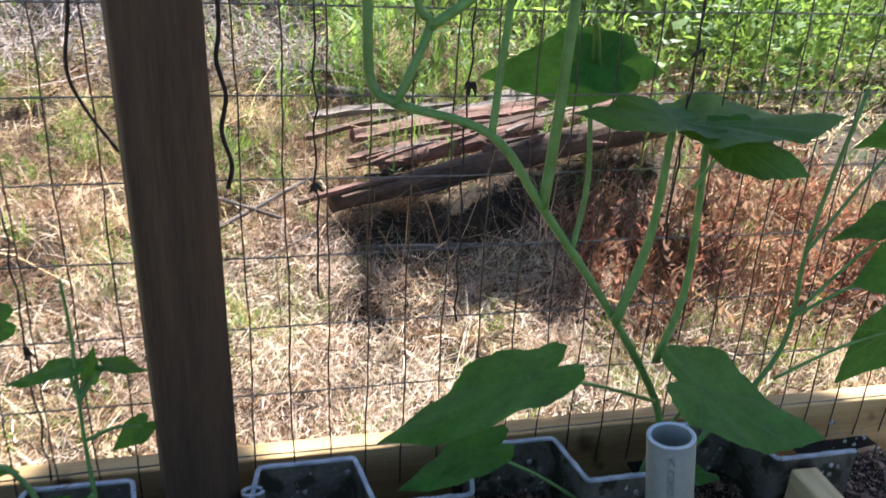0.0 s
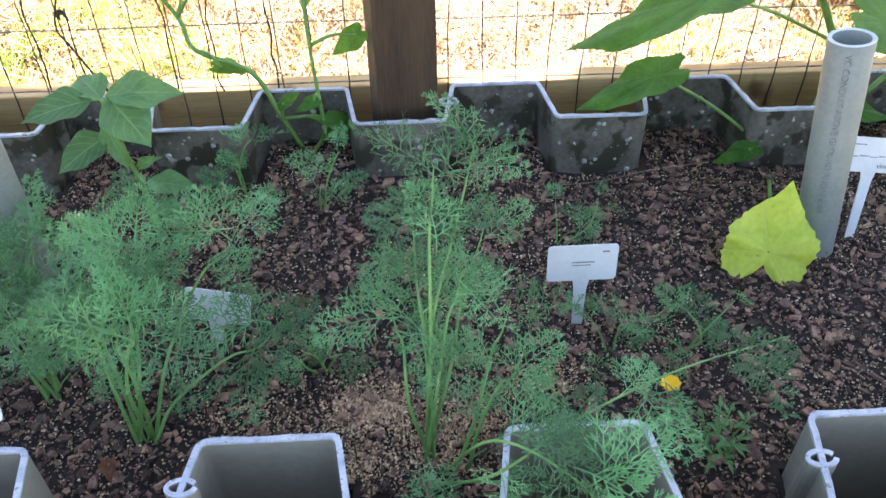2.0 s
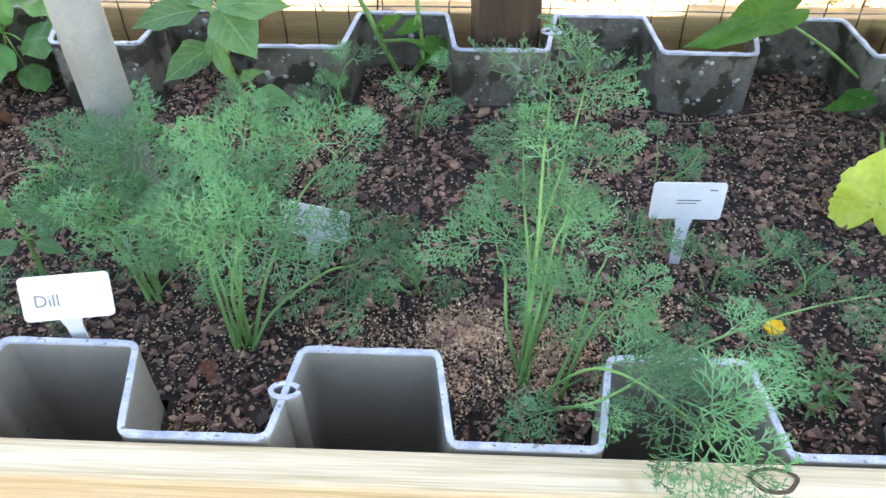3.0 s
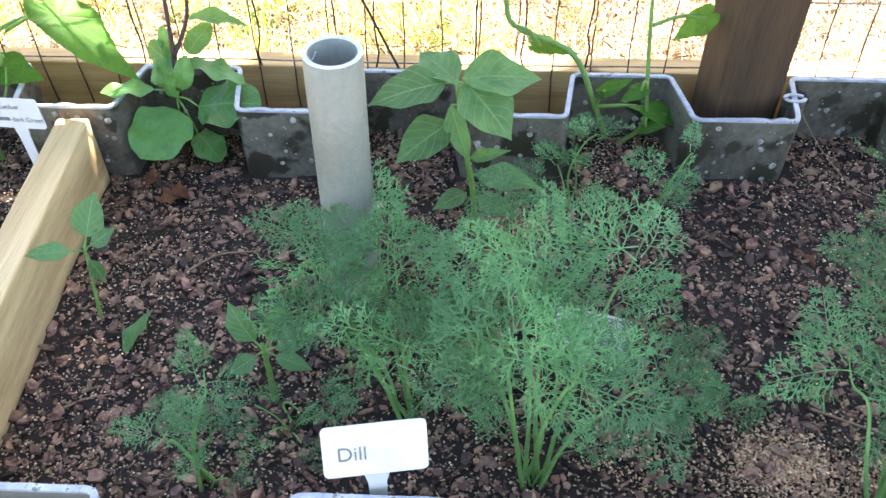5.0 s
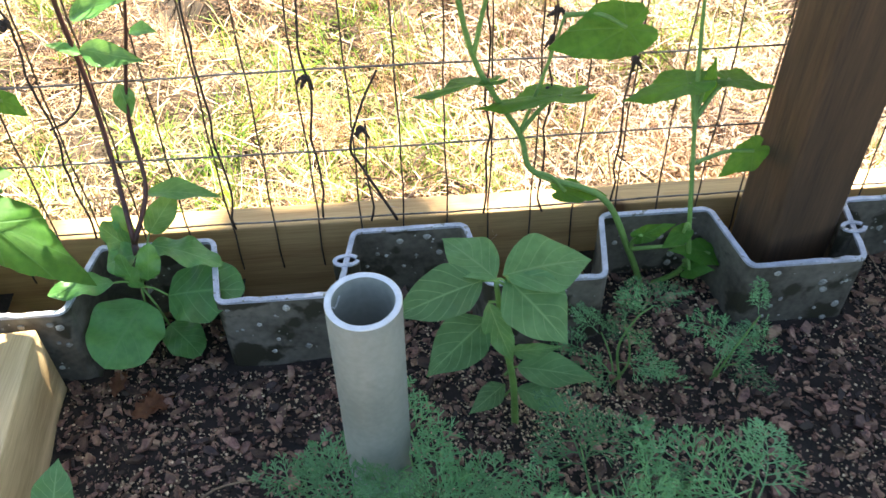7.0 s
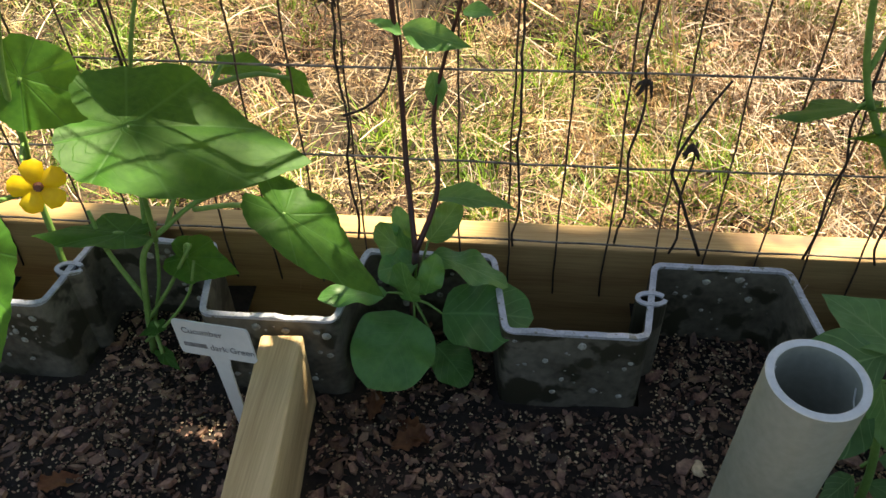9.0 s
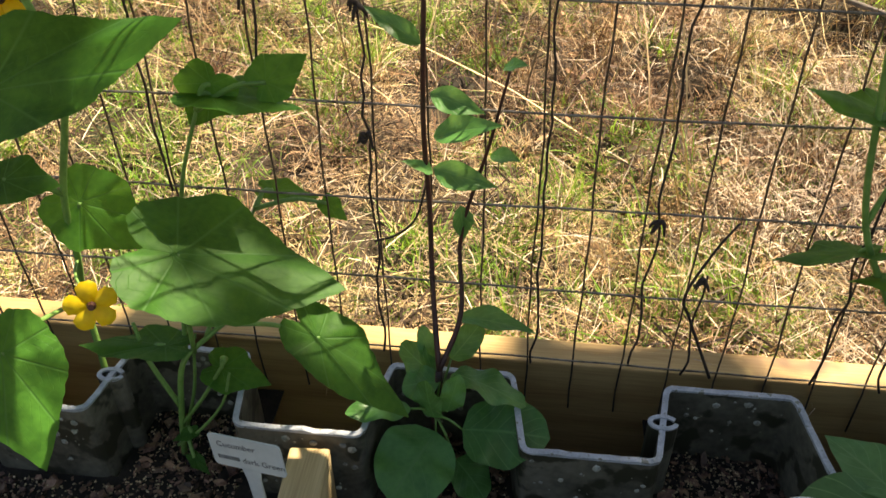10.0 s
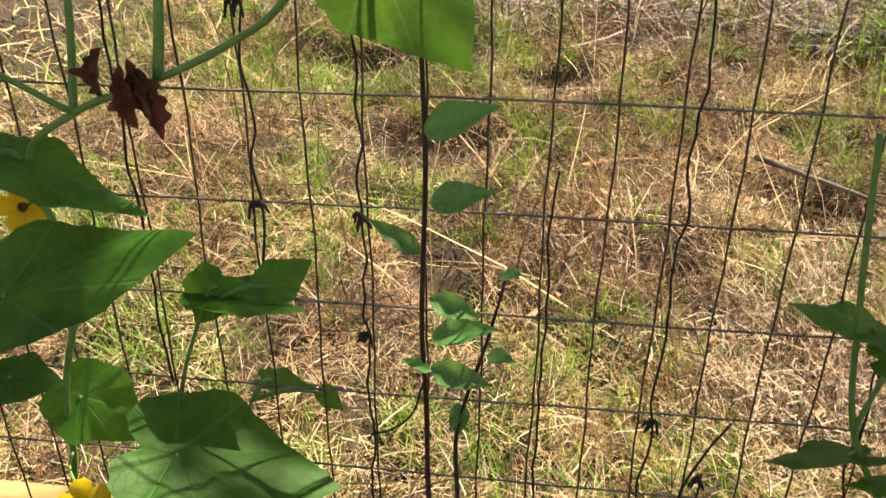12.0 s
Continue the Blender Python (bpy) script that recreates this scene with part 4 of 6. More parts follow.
for node, base, tip, up, k, w in (
    (3, (-0.429, -0.050, 0.314), (-0.371, -0.040, 0.254), (0.40, -0.80, 0.42), 1, 0.85),
    (2, (-0.450, -0.190, 0.250), (-0.412, -0.240, 0.160), (0.55, -0.66, 0.55), 0, 0.75),
    (5, (-0.440, -0.100, 0.455), (-0.276, -0.075, 0.512), (0.15, -0.55, 0.80), 0, 0.54),
    (6, (-0.435, -0.070, 0.565), (-0.305, -0.085, 0.535), (0.10, -0.18, 0.97), 1, 0.46),
    (4, (-0.457, -0.100, 0.370), (-0.405, -0.100, 0.370), (0.0, -0.29, 0.96), 1, 0.91),
    (-1, (-0.289, -0.020, 0.429), (-0.317, -0.025, 0.384), (0.1, -1.00, 0.15), 2, 0.90),
    (-1, (-0.291, -0.020, 0.419), (-0.206, -0.030, 0.419), (0.04, 0.05, 0.98), 1, 0.70),
    (-1, (-0.239, -0.020, 0.433), (-0.203, -0.010, 0.456), (0.05, -0.94, 0.33), 1, 0.84),
    (-2, (-0.273, 0.040, 0.279), (-0.223, 0.040, 0.275), (0.08, -0.17, 0.98), 1, 0.58),
    (-2, (-0.216, 0.040, 0.266), (-0.196, 0.040, 0.245), (0.50, -0.72, 0.48), 1, 0.71),
    (10, (-0.132, -0.040, 0.728), (-0.060, -0.055, 0.645), (-0.19, -0.98, 0.10), 0, 0.95),
    (10, (-0.140, -0.040, 0.735), (-0.178, -0.050, 0.690), (0.19, -0.98, 0.10), 1, 0.95),
    (7, (-0.470, -0.090, 0.660), (-0.440, -0.130, 0.580), (0, -0.7, 0.8), 2, 0.9)):
    cuke_leaf(cu, side_shoot[-1] if node == -1 else low_shoot[-1] if node == -2 else vine[node], base, tip, up, k, w)
cb = thing("cucumber_plant", (-0.372, -0.100, 0.008), "young cucumber plant with one big leaf beside the label", "cucumber", "cucumber plants")
stem(cb, [(-0.372, -0.100, 0.008), (-0.358, -0.100, 0.09), (-0.345, -0.095, 0.152), (-0.325, -0.075, 0.170), (-0.291, -0.05, 0.187), (-0.22, -0.03, 0.200)], 0.0036, 0.0022)
stem(cb, [(-0.358, -0.100, 0.09), (-0.385, -0.09, 0.15), (-0.395, -0.08, 0.19)], 0.0030, 0.002)
stem(cb, [(-0.365, -0.100, 0.06), (-0.330, -0.10, 0.11), (-0.300, -0.09, 0.16)], 0.0024, 0.0018)
stem(cb, [(-0.362, -0.095, 0.05), (-0.345, -0.085, 0.11), (-0.340, -0.07, 0.17)], 0.0022, 0.0016)
stem(cb, [(-0.368, -0.110, 0.04), (-0.335, -0.115, 0.075), (-0.305, -0.11, 0.115), (-0.295, -0.10, 0.15)], 0.0020, 0.0014)
for node, base, tip, up, k, w in (
    ((-0.335, -0.085, 0.160), (-0.308, -0.114, 0.312), (-0.168, -0.089, 0.265), (0.15, -0.18, 0.95), 0, 0.86),
    ((-0.300, -0.06, 0.180), (-0.186, -0.130, 0.240), (-0.104, -0.150, 0.168), (0.35, -0.25, 0.90), 0, 0.54),
    ((-0.385, -0.09, 0.15), (-0.361, -0.090, 0.172), (-0.448, -0.100, 0.177), (0.0, 0.1, 0.96), 1, 0.55),
    ((-0.300, -0.09, 0.16), (-0.310, -0.085, 0.140), (-0.258, -0.090, 0.130), (0.06, -0.4, 0.9), 2, 0.80),
    ((-0.360, -0.100, 0.05), (-0.345, -0.115, 0.070), (-0.365, -0.125, 0.066), (-0.12, -0.41, 0.9), 2, 0.6),
    ((-0.360, -0.100, 0.05), (-0.345, -0.125, 0.040), (-0.325, -0.138, 0.030), (0.1, -0.7, 0.9), 2, 0.5)):
    cuke_leaf(cb, node, base, tip, up, k, w)


def cuke_flower(parent, at, facing, r=0.024):
    at, n = Vector(at), Vector(facing).normalized()
    a0 = n.cross(Vector((0, 0, 1))).normalized()
    b0 = a0.cross(n)
    eye = part("flower", tube(bmesh.new(), [at - parent.location, at + n * 0.006 - parent.location], [0.0045, 0.003], 9), M_PISTIL, parent, "dark eye of a yellow flower")
    for k in range(5):
        a = math.tau * k / 5 + 0.3
        d = a0 * math.cos(a) + b0 * math.sin(a)
        e = a0 * -math.sin(a) + b0 * math.cos(a)
        bm = bmesh.new()
        rows_ = []
        for f, w, lift in ((0.1, 0.10, 0.0), (0.45, 0.36, 0.10), (0.8, 0.40, 0.10), (1.0, 0.16, 0.04)):
            rows_.append([bm.verts.new(at + d * r * f + e * r * w * v + n * r * (lift - 0.10 * v * v) - parent.location) for v in (-1, -0.4, 0.4, 1)])
        for p, q in zip(rows_, rows_[1:]):
            for j in range(3):
                bm.faces.new((p[j], p[j + 1], q[j + 1], q[j]))
        part("petal", bm, M_PETAL, eye, "bright yellow petal", smooth=True)


cuke_flower(cu, (-0.395, -0.130, 0.258), (0.45, -0.85, 0.4), 0.024)
cuke_flower(cu, (-0.448, -0.035, 0.505), (0.55, -0.75, 0.3), 0.022)
stem(cu, [(-0.415, -0.06, 0.52), (-0.43, -0.04, 0.515), (-0.447, -0.032, 0.505)], 0.0016, 0.0014, name="flower_stalk", n=3, sides=5)
stem(cu, [(-0.444, -0.06, 0.254), (-0.435, -0.085, 0.250), (-0.396, -0.125, 0.258)], 0.0016, 0.0014, name="flower_stalk", n=3, sides=5)
dl = thing("dead_leaf", (-0.317, -0.07, 0.645), "shrivelled brown leaf hanging from the vine", "dead leaf")
for dx, dz, l in ((0, 0, 0.060), (0.012, 0.004, 0.050), (-0.022, 0.012, 0.045), (0.02, -0.002, 0.058)):
    place(DRY, "blade", dl, (-0.317 + dx * 0.5, -0.07, 0.645 + dz), (-0.317 + dx * 1.6, -0.072, 0.645 + dz - l), (0.3 + dx * 30, -1, 0.1), 0.8)

# ---- slender cucumber between two pockets ----
cg = thing("cucumber_plant", (0.490, -0.055, 0.008), "slender cucumber plant climbing the wire beside the post", "cucumber", "cucumber plants")
stem(cg, [(0.490, -0.055, 0.008), (0.460, -0.065, 0.085), (0.424, -0.052, 0.156), (0.348, -0.04, 0.188), (0.331, -0.03, 0.234), (0.281, -0.03, 0.329), (0.257, -0.03, 0.452), (0.24, -0.02, 0.60)], 0.0042, 0.0026, name="vine")
stem(cg, [(0.331, -0.03, 0.234), (0.355, -0.02, 0.30), (0.372, -0.015, 0.36)], 0.0022, 0.0016, name="vine")
stem(cg, [(0.490, -0.055, 0.008), (0.522, -0.085, 0.070), (0.519, -0.08, 0.13), (0.512, -0.06, 0.221), (0.508, -0.03, 0.323), (0.503, -0.02, 0.40)], 0.0034, 0.0020, name="vine")
for node, base, tip, up, k, w in (
    ((0.300, -0.03, 0.29), (0.289, -0.020, 0.292), (0.209, -0.030, 0.289), (-0.09, 0.42, 0.90), 1, 0.80),
    ((0.262, -0.03, 0.43), (0.280, -0.020, 0.425), (0.202, -0.030, 0.459), (0.41, -0.10, 0.91), 1, 0.55),
    ((0.331, -0.03, 0.234), (0.373, -0.030, 0.278), (0.278, -0.040, 0.279), (0.04, 0.25, 0.95), 1, 0.55),
    ((0.372, -0.015, 0.36), (0.427, -0.040, 0.357), (0.347, -0.060, 0.350), (0.06, -0.54, 0.84), 0, 0.65),
    ((0.510, -0.05, 0.25), (0.500, -0.040, 0.291), (0.430, -0.050, 0.283), (-0.10, 0.0, 0.99), 1, 0.60),
    ((0.510, -0.05, 0.25), (0.522, -0.030, 0.273), (0.530, -0.030, 0.312), (0.1, -1.00, 0.1), 2, 0.50),
    ((0.510, -0.05, 0.25), (0.547, -0.030, 0.286), (0.594, -0.040, 0.282), (0.07, -0.08, 0.99), 1, 0.62),
    ((0.512, -0.06, 0.20), (0.579, -0.060, 0.214), (0.543, -0.070, 0.188), (0.0, -0.91, 0.41), 1, 0.65),
    ((0.281, -0.03, 0.329), (0.298, -0.030, 0.407), (0.370, -0.030, 0.411), (-0.05, -0.38, 0.9), 1, 0.49),
    ((0.348, -0.04, 0.188), (0.382, -0.050, 0.166), (0.432, -0.050, 0.161), (0.02, -0.2, 1.0), 2, 0.57),
    ((0.460, -0.065, 0.085), (0.552, -0.080, 0.084), (0.501, -0.090, 0.107), (0.44, -0.34, 0.83), 2, 0.5),
    ((0.460, -0.065, 0.085), (0.468, -0.080, 0.120), (0.496, -0.095, 0.148), (-0.3, -0.8, 0.7), 1, 0.4),
    ((0.519, -0.08, 0.13), (0.512, -0.085, 0.125), (0.485, -0.10, 0.118), (0, -0.7, 0.9), 1, 0.6),
    ((0.521, -0.085, 0.08), (0.525, -0.095, 0.075), (0.545, -0.11, 0.090), (0, -0.5, 1), 2, 0.7)):
    cuke_leaf(cg, node, base, tip, up, k, w)

# ---- cucumber at the leaning pipe ----
ch = thing("cucumber_plant", (1.215, -0.110, 0.010), "tall cucumber plant with broad leaves behind the leaning pipe", "cucumber", "cucumber plants")
stem(ch, [(1.215, -0.110, 0.010), (1.262, -0.075, 0.08), (1.287, -0.040, 0.145), (1.197, -0.04, 0.303), (1.075, -0.04, 0.473), (1.002, -0.04, 0.568), (0.887, -0.04, 0.607)], 0.0060, 0.0056, name="vine")
stem(ch, [(0.887, -0.04, 0.607), (0.924, -0.03, 0.690), (0.910, -0.03, 0.72), (0.905, -0.03, 0.85)], 0.0056, 0.0050, name="vine")
stem(ch, [(0.924, -0.03, 0.690), (0.985, -0.03, 0.735), (1.03, -0.03, 0.80)], 0.0062, 0.0050, name="vine")
stem(ch, [(1.075, -0.04, 0.473), (1.083, -0.04, 0.595), (1.089, -0.04, 0.724), (1.10, -0.04, 0.85)], 0.0072, 0.0060, name="vine")
stem(ch, [(1.002, -0.04, 0.568), (1.010, -0.03, 0.64), (1.016, -0.03, 0.721), (1.02, -0.03, 0.85)], 0.0050, 0.0042, name="vine")
stem(ch, [(0.887, -0.04, 0.607), (0.860, -0.03, 0.63), (0.855, -0.03, 0.719), (0.852, -0.03, 0.85)], 0.0060, 0.0056, name="vine")
stem(ch, [(1.192, -0.05, 0.309), (1.222, -0.05, 0.432), (1.226, -0.055, 0.575)], 0.0075, 0.0045, name="leaf_stalk")
stem(ch, [(1.262, -0.05, 0.24), (1.287, -0.05, 0.362), (1.275, -0.055, 0.560)], 0.0060, 0.0045, name="leaf_stalk")
stem(ch, [(1.120, -0.04, 0.41), (1.135, -0.03, 0.50), (1.130, -0.02, 0.60)], 0.0040, 0.0030, name="leaf_stalk")
for node, base, tip, up, k, w in (
    ((1.265, -0.06, 0.18), (1.035, -0.155, 0.302), (0.850, -0.170, 0.238), (-0.32, 0.10, 0.94), 0, 0.66),
    ((1.184, -0.128, 0.040), (1.002, -0.108, 0.162), (0.888, -0.100, 0.109), (-0.42, -0.15, 0.88), 1, 0.55),
    ((1.262, -0.075, 0.10), (1.290, -0.130, 0.244), (1.454, -0.180, 0.185), (0.27, -0.20, 0.92), 0, 0.95),
    ((1.224, -0.05, 0.55), (1.226, -0.060, 0.590), (1.082, -0.080, 0.612), (0.20, -0.05, 0.95), 1, 0.80),
    ((1.276, -0.05, 0.54), (1.270, -0.060, 0.585), (1.460, -0.060, 0.592), (-0.10, -0.05, 0.97), 0, 0.85),
    ((1.265, -0.06, 0.50), (1.297, -0.080, 0.564), (1.408, -0.100, 0.536), (0.02, -0.55, 0.80), 2, 0.70),
    ((1.120, -0.03, 0.70), (1.160, 0.035, 0.635), (1.005, 0.035, 0.622), (-0.08, -0.92, 0.35), 1, 0.55),
    ((1.120, -0.03, 0.70), (1.150, 0.035, 0.640), (1.260, 0.035, 0.628), (0.08, -0.92, 0.35), 2, 0.60),
    ((1.45, -0.06, 0.30), (1.585, -0.100, 0.394), (1.505, -0.100, 0.370), (-0.17, -0.81, 0.56), 1, 0.87),
    ((1.45, -0.06, 0.30), (1.582, -0.080, 0.457), (1.461, -0.090, 0.442), (-0.08, -0.43, 0.90), 2, 0.44),
    ((1.45, -0.06, 0.20), (1.627, -0.060, 0.267), (1.542, -0.080, 0.195), (-0.15, -0.89, 0.43), 1, 0.60),
    ((1.45, -0.06, 0.40), (1.562, -0.060, 0.568), (1.485, -0.060, 0.555), (-0.14, -0.57, 0.81), 2, 0.55),
    ((1.215, -0.110, 0.02), (1.287, -0.130, 0.109), (1.342, -0.140, 0.099), (0.08, -0.45, 0.89), 1, 0.6),
    ((1.184, -0.128, 0.03), (1.140, -0.150, 0.060), (1.085, -0.165, 0.050), (0, -0.4, 1), 1, 0.5)):
    cuke_leaf(ch, node, base, tip, up, k, w)
stem(ch, [(1.215, -0.110, 0.012), (1.35, -0.07, 0.12), (1.45, -0.06, 0.25), (1.46, -0.05, 0.42), (1.50, -0.04, 0.62)], 0.0045, 0.0030, name="vine")
cuke_leaf(ch, (1.180, -0.150, 0.020), (1.092, -0.372, 0.060), (1.112, -0.338, 0.146), (-0.1, -1, 0.45), 0, 1.12, YELLOW, "yellowing leaf resting against the pipe")

# ---- dead tendrils left on the wire ----
rnd = random.Random(12)
for x, z0, z1, knots in ((-0.157, 0.10, 0.75, (0.377, 0.500)), (-0.247, 0.40, 0.80, (0.506, 0.68)), (0.112, 0.11, 0.70, (0.30,)), (0.165, 0.10, 0.24, (0.235,)), (0.006, 0.10, 0.55, ()), (0.300, 0.1, 0.4, ()), (0.365, 0.10, 0.42, (0.27, 0.33, 0.36)), (-0.36, 0.3, 0.8, ()), (0.80, 0.35, 0.9, (0.5,)), (0.98, 0.3, 0.9, (0.62,)), (1.27, 0.40, 0.9, (0.66,)), (0.45, 0.10, 0.5, (0.3,))):
    t = thing("dead_vine", (x, -0.004, z0), "dry blackish dead vine twined round a fence wire", "dead vine", "dead vines")
    pts = [(x + 0.0018 * math.sin(z * (48 + 60 * abs(x)) + x * 40) + 0.0022 * rnd.uniform(-1, 1), -0.004 + 0.002 * math.cos(z * 70 + x * 40), z) for z in np.linspace(z0, z1, max(5, int((z1 - z0) / 0.018)))]
    stem(t, pts, 0.0014, 0.0011, M_DEAD, "tendril", 2, 5)
    for zk in knots:
        for k in range(4):
            a = rnd.uniform(0, 6)
            c = Vector((x, -0.006, zk))
            stem(t, [c, c + Vector((math.cos(a) * 0.006, -0.004, 0.006 * math.sin(a))), c + Vector((math.cos(a) * 0.010, -0.003, -0.014 * rnd.random()))], 0.0030, 0.0010, M_DEAD, "shrivelled_knot", 3, 6)
lt = thing("dead_vine", (0.55, -0.008, 0.55), "thick dark dead vine looping past the fence post", "dead vine", "dead vines")
stem(lt, [(0.552, -0.008, 0.80), (0.550, -0.008, 0.71), (0.540, -0.010, 0.641), (0.553, -0.010, 0.598), (0.582, -0.010, 0.548)], 0.0024, 0.0018, M_DEAD, "tendril")
lt = thing("dead_vine", (0.69, -0.008, 0.50), "thick dark dead vine twisting up beside the post", "dead vine", "dead vines")
stem(lt, [(0.697, -0.008, 0.50), (0.703, -0.010, 0.53), (0.694, -0.009, 0.57), (0.701, -0.009, 0.61), (0.693, -0.009, 0.65), (0.698, -0.008, 0.69), (0.696, -0.008, 0.80)], 0.0028, 0.0024, M_DEAD, "tendril")
lt = thing("dead_vine", (-0.13, -0.006, 0.26), "thin dry curling tendril between wires", "dead vine", "dead vines")
stem(lt, [(-0.158, -0.004, 0.255), (-0.135, -0.008, 0.268), (-0.115, -0.008, 0.290), (-0.104, -0.008, 0.33)], 0.0014, 0.0010, M_DEAD, "tendril")
lt = thing("dead_vine", (0.14, -0.006, 0.20), "bent dry stalk leaning on the fence", "dead vine", "dead vines")
stem(lt, [(0.195, -0.004, 0.10), (0.160, -0.008, 0.185), (0.150, -0.008, 0.215), (0.168, -0.006, 0.27), (0.185, -0.005, 0.305)], 0.0018, 0.0012, M_DEAD, "stalk")


# ---- mulch and grit on the soil ----
def scatter_mesh(name, items, material, label, category):
    """One mesh of many small pieces: each a list of points and faces."""
    verts, faces = [], []
    for pv, pf in items:
        k = len(verts)
        verts.extend(pv)
        faces.extend(tuple(i + k for i in f) for f in pf)
    ob = from_lists(name, verts, faces, material)
    return tagged(ob, label, category, kind="stuff")


def chip(rnd, x, y, size):
    n = rnd.choice((4, 5, 5, 6))
    ang, tilt = rnd.uniform(0, 6.3), Euler((rnd.gauss(0, 0.33), rnd.gauss(0, 0.33), 0)).to_matrix()
    stretch = rnd.uniform(0.22, 0.8)
    thick = size * rnd.uniform(0.12, 0.26)
    rim = []
    for i in range(n):
        a = math.tau * (i + rnd.uniform(-0.25, 0.25)) / n
        r = size * 0.5 * rnd.uniform(0.75, 1.15)
        p = Vector((math.cos(a) * r, math.sin(a) * r * stretch, 0))
        rim.append(Matrix.Rotation(ang, 3, "Z") @ p)
    at = Vector((x, y, soil_height(x, y) + thick * 0.4 + 0.007 * rnd.random() ** 2))
    pts = [at + tilt @ (p + Vector((0, 0, thick / 2))) for p in rim] + [at + tilt @ (p * 1.08 - Vector((0, 0, thick / 2))) for p in rim]
    fs = [tuple(range(n))] + [(i, i + n, (i + 1) % n + n, (i + 1) % n) for i in range(n)]
    return pts, fs


def free_soil(x, y):
    """Whether a place lies on the open soil, clear of the wall sheets and planks."""
    if not (-0.70 < y < -0.045):
        return False
    if y > -0.150:
        u = (x - 0.572 + 0.012) % PITCH
        return u > FLAT + 0.030
    if y < -0.652:
        u = (x - 0.447 + 0.012) % PITCH
        return u > FLAT + 0.028
    return abs(x - 1.456) > 0.03 and abs(x + 0.204 + (y + 0.15) * 0.067) > 0.024


rnd = random.Random(21)
items, grit = [], []
while len(items) < 42000:
    x, y = rnd.uniform(-0.75, 1.75), rnd.uniform(-0.71, -0.045)
    if free_soil(x, y):
        big = rnd.random()
        items.append(chip(rnd, x, y, rnd.uniform(0.0025, 0.006) if big < 0.58 else rnd.uniform(0.006, 0.012) if big < 0.93 else rnd.uniform(0.012, 0.022)))
while len(grit) < 30000:
    x, y = rnd.uniform(-0.7, 1.7), rnd.uniform(-0.71, -0.045)
    if free_soil(x, y) and noise.noise((x * 6, y * 6, 40)) + 0.5 * noise.noise((x * 17, y * 17, 2)) > rnd.uniform(-0.6, 0.7):
        r, z = rnd.uniform(0.0007, 0.0019), soil_height(x, y) + rnd.uniform(0.002, 0.006)
        c = Vector((x, y, z))
        pts = [c + Vector((rnd.uniform(-.4, .4), rnd.uniform(-.4, .4), 0)) * r + Vector(d) * r * rnd.uniform(0.7, 1.2) for d in ((1, 0, 0), (0, 1, 0), (-1, 0, 0), (0, -1, 0), (0, 0, 1))]
        grit.append((pts, [(0, 1, 4), (1, 2, 4), (2, 3, 4), (3, 0, 4)]))
scatter_mesh("bark_mulch", items, M_CHIP, "dark reddish bark chips strewn over the soil", "mulch")
scatter_mesh("grit", grit, M_GRIT, "tan grit and vermiculite scattered on the mulch", "grit")
saw = []
for cx, cy, n in ((0.60, -0.565, 2400), (0.70, -0.575, 1100), (0.300, -0.690, 400), (0.36, -0.23, 900), (0.80, -0.53, 600), (0.66, -0.62, 700), (0.565, -0.64, 900), (0.455, -0.56, 500)):
    for _ in range(n):
        x, y = rnd.gauss(cx, 0.028), rnd.gauss(cy, 0.018)
        if free_soil(x, y):
            r, c = rnd.uniform(0.0012, 0.0030), Vector((x, y, soil_height(x, y) + rnd.uniform(0.003, 0.007)))
            saw.append(([c + Vector((rnd.uniform(-1, 1), rnd.uniform(-1, 1), rnd.uniform(-.5, .8))) * r for _ in range(4)], [(0, 1, 2), (0, 2, 3), (0, 3, 1), (1, 3, 2)]))
M_SAW = mat("sawdust", (0.40, 0.24, 0.14), (0.68, 0.47, 0.30), 0.9, 90, 0.3, 300, vary=0.4, islands=True)
scatter_mesh("sawdust", saw, M_SAW, "pinkish tan sawdust patches on the mulch", "sawdust")

# pale crusts and snail shells on the weathered back wall
M_SPECK = mat("pale_crust", (0.16, 0.16, 0.125), (0.46, 0.45, 0.40), 0.8, 120, 0.4, 400, vary=0.3, islands=True)
specks = []
for _ in range(420):
    k = rnd.randrange(-4, 5)
    u = rnd.uniform(0.006, FLAT - 0.006)
    if rnd.random() < 0.55:
        c = Vector((0.572 + k * PITCH + u, BACK_NEAR - 0.0036, 0.025 + 0.085 * rnd.random() ** 0.8))
    else:
        c = Vector((0.572 + k * PITCH + FLAT + SLANT + u, BACK_FAR - 0.0036, 0.025 + 0.085 * rnd.random() ** 0.8))
    r = 0.0008 + 0.0042 * rnd.random() ** 2.2
    pts, n = [], 7
    for ring, (f, d) in enumerate(((1, 0), (0.75, 0.35), (0.0, 0.5))):
        if f:
            pts += [c + Vector((math.cos(math.tau * i / n) * r * f * rnd.uniform(.8, 1.2), -d * r, math.sin(math.tau * i / n) * r * f * rnd.uniform(.8, 1.2))) for i in range(n)]
        else:
            pts.append(c + Vector((0, -d * r, 0)))
    fs = [(i, (i + 1) % n, (i + 1) % n + n, i + n) for i in range(n)] + [(i + n, (i + 1) % n + n, 2 * n) for i in range(n)]
    specks.append((pts, fs))
scatter_mesh("wall_crust", specks, M_SPECK, "pale crusty specks stuck to the weathered sheet wall", "crust")

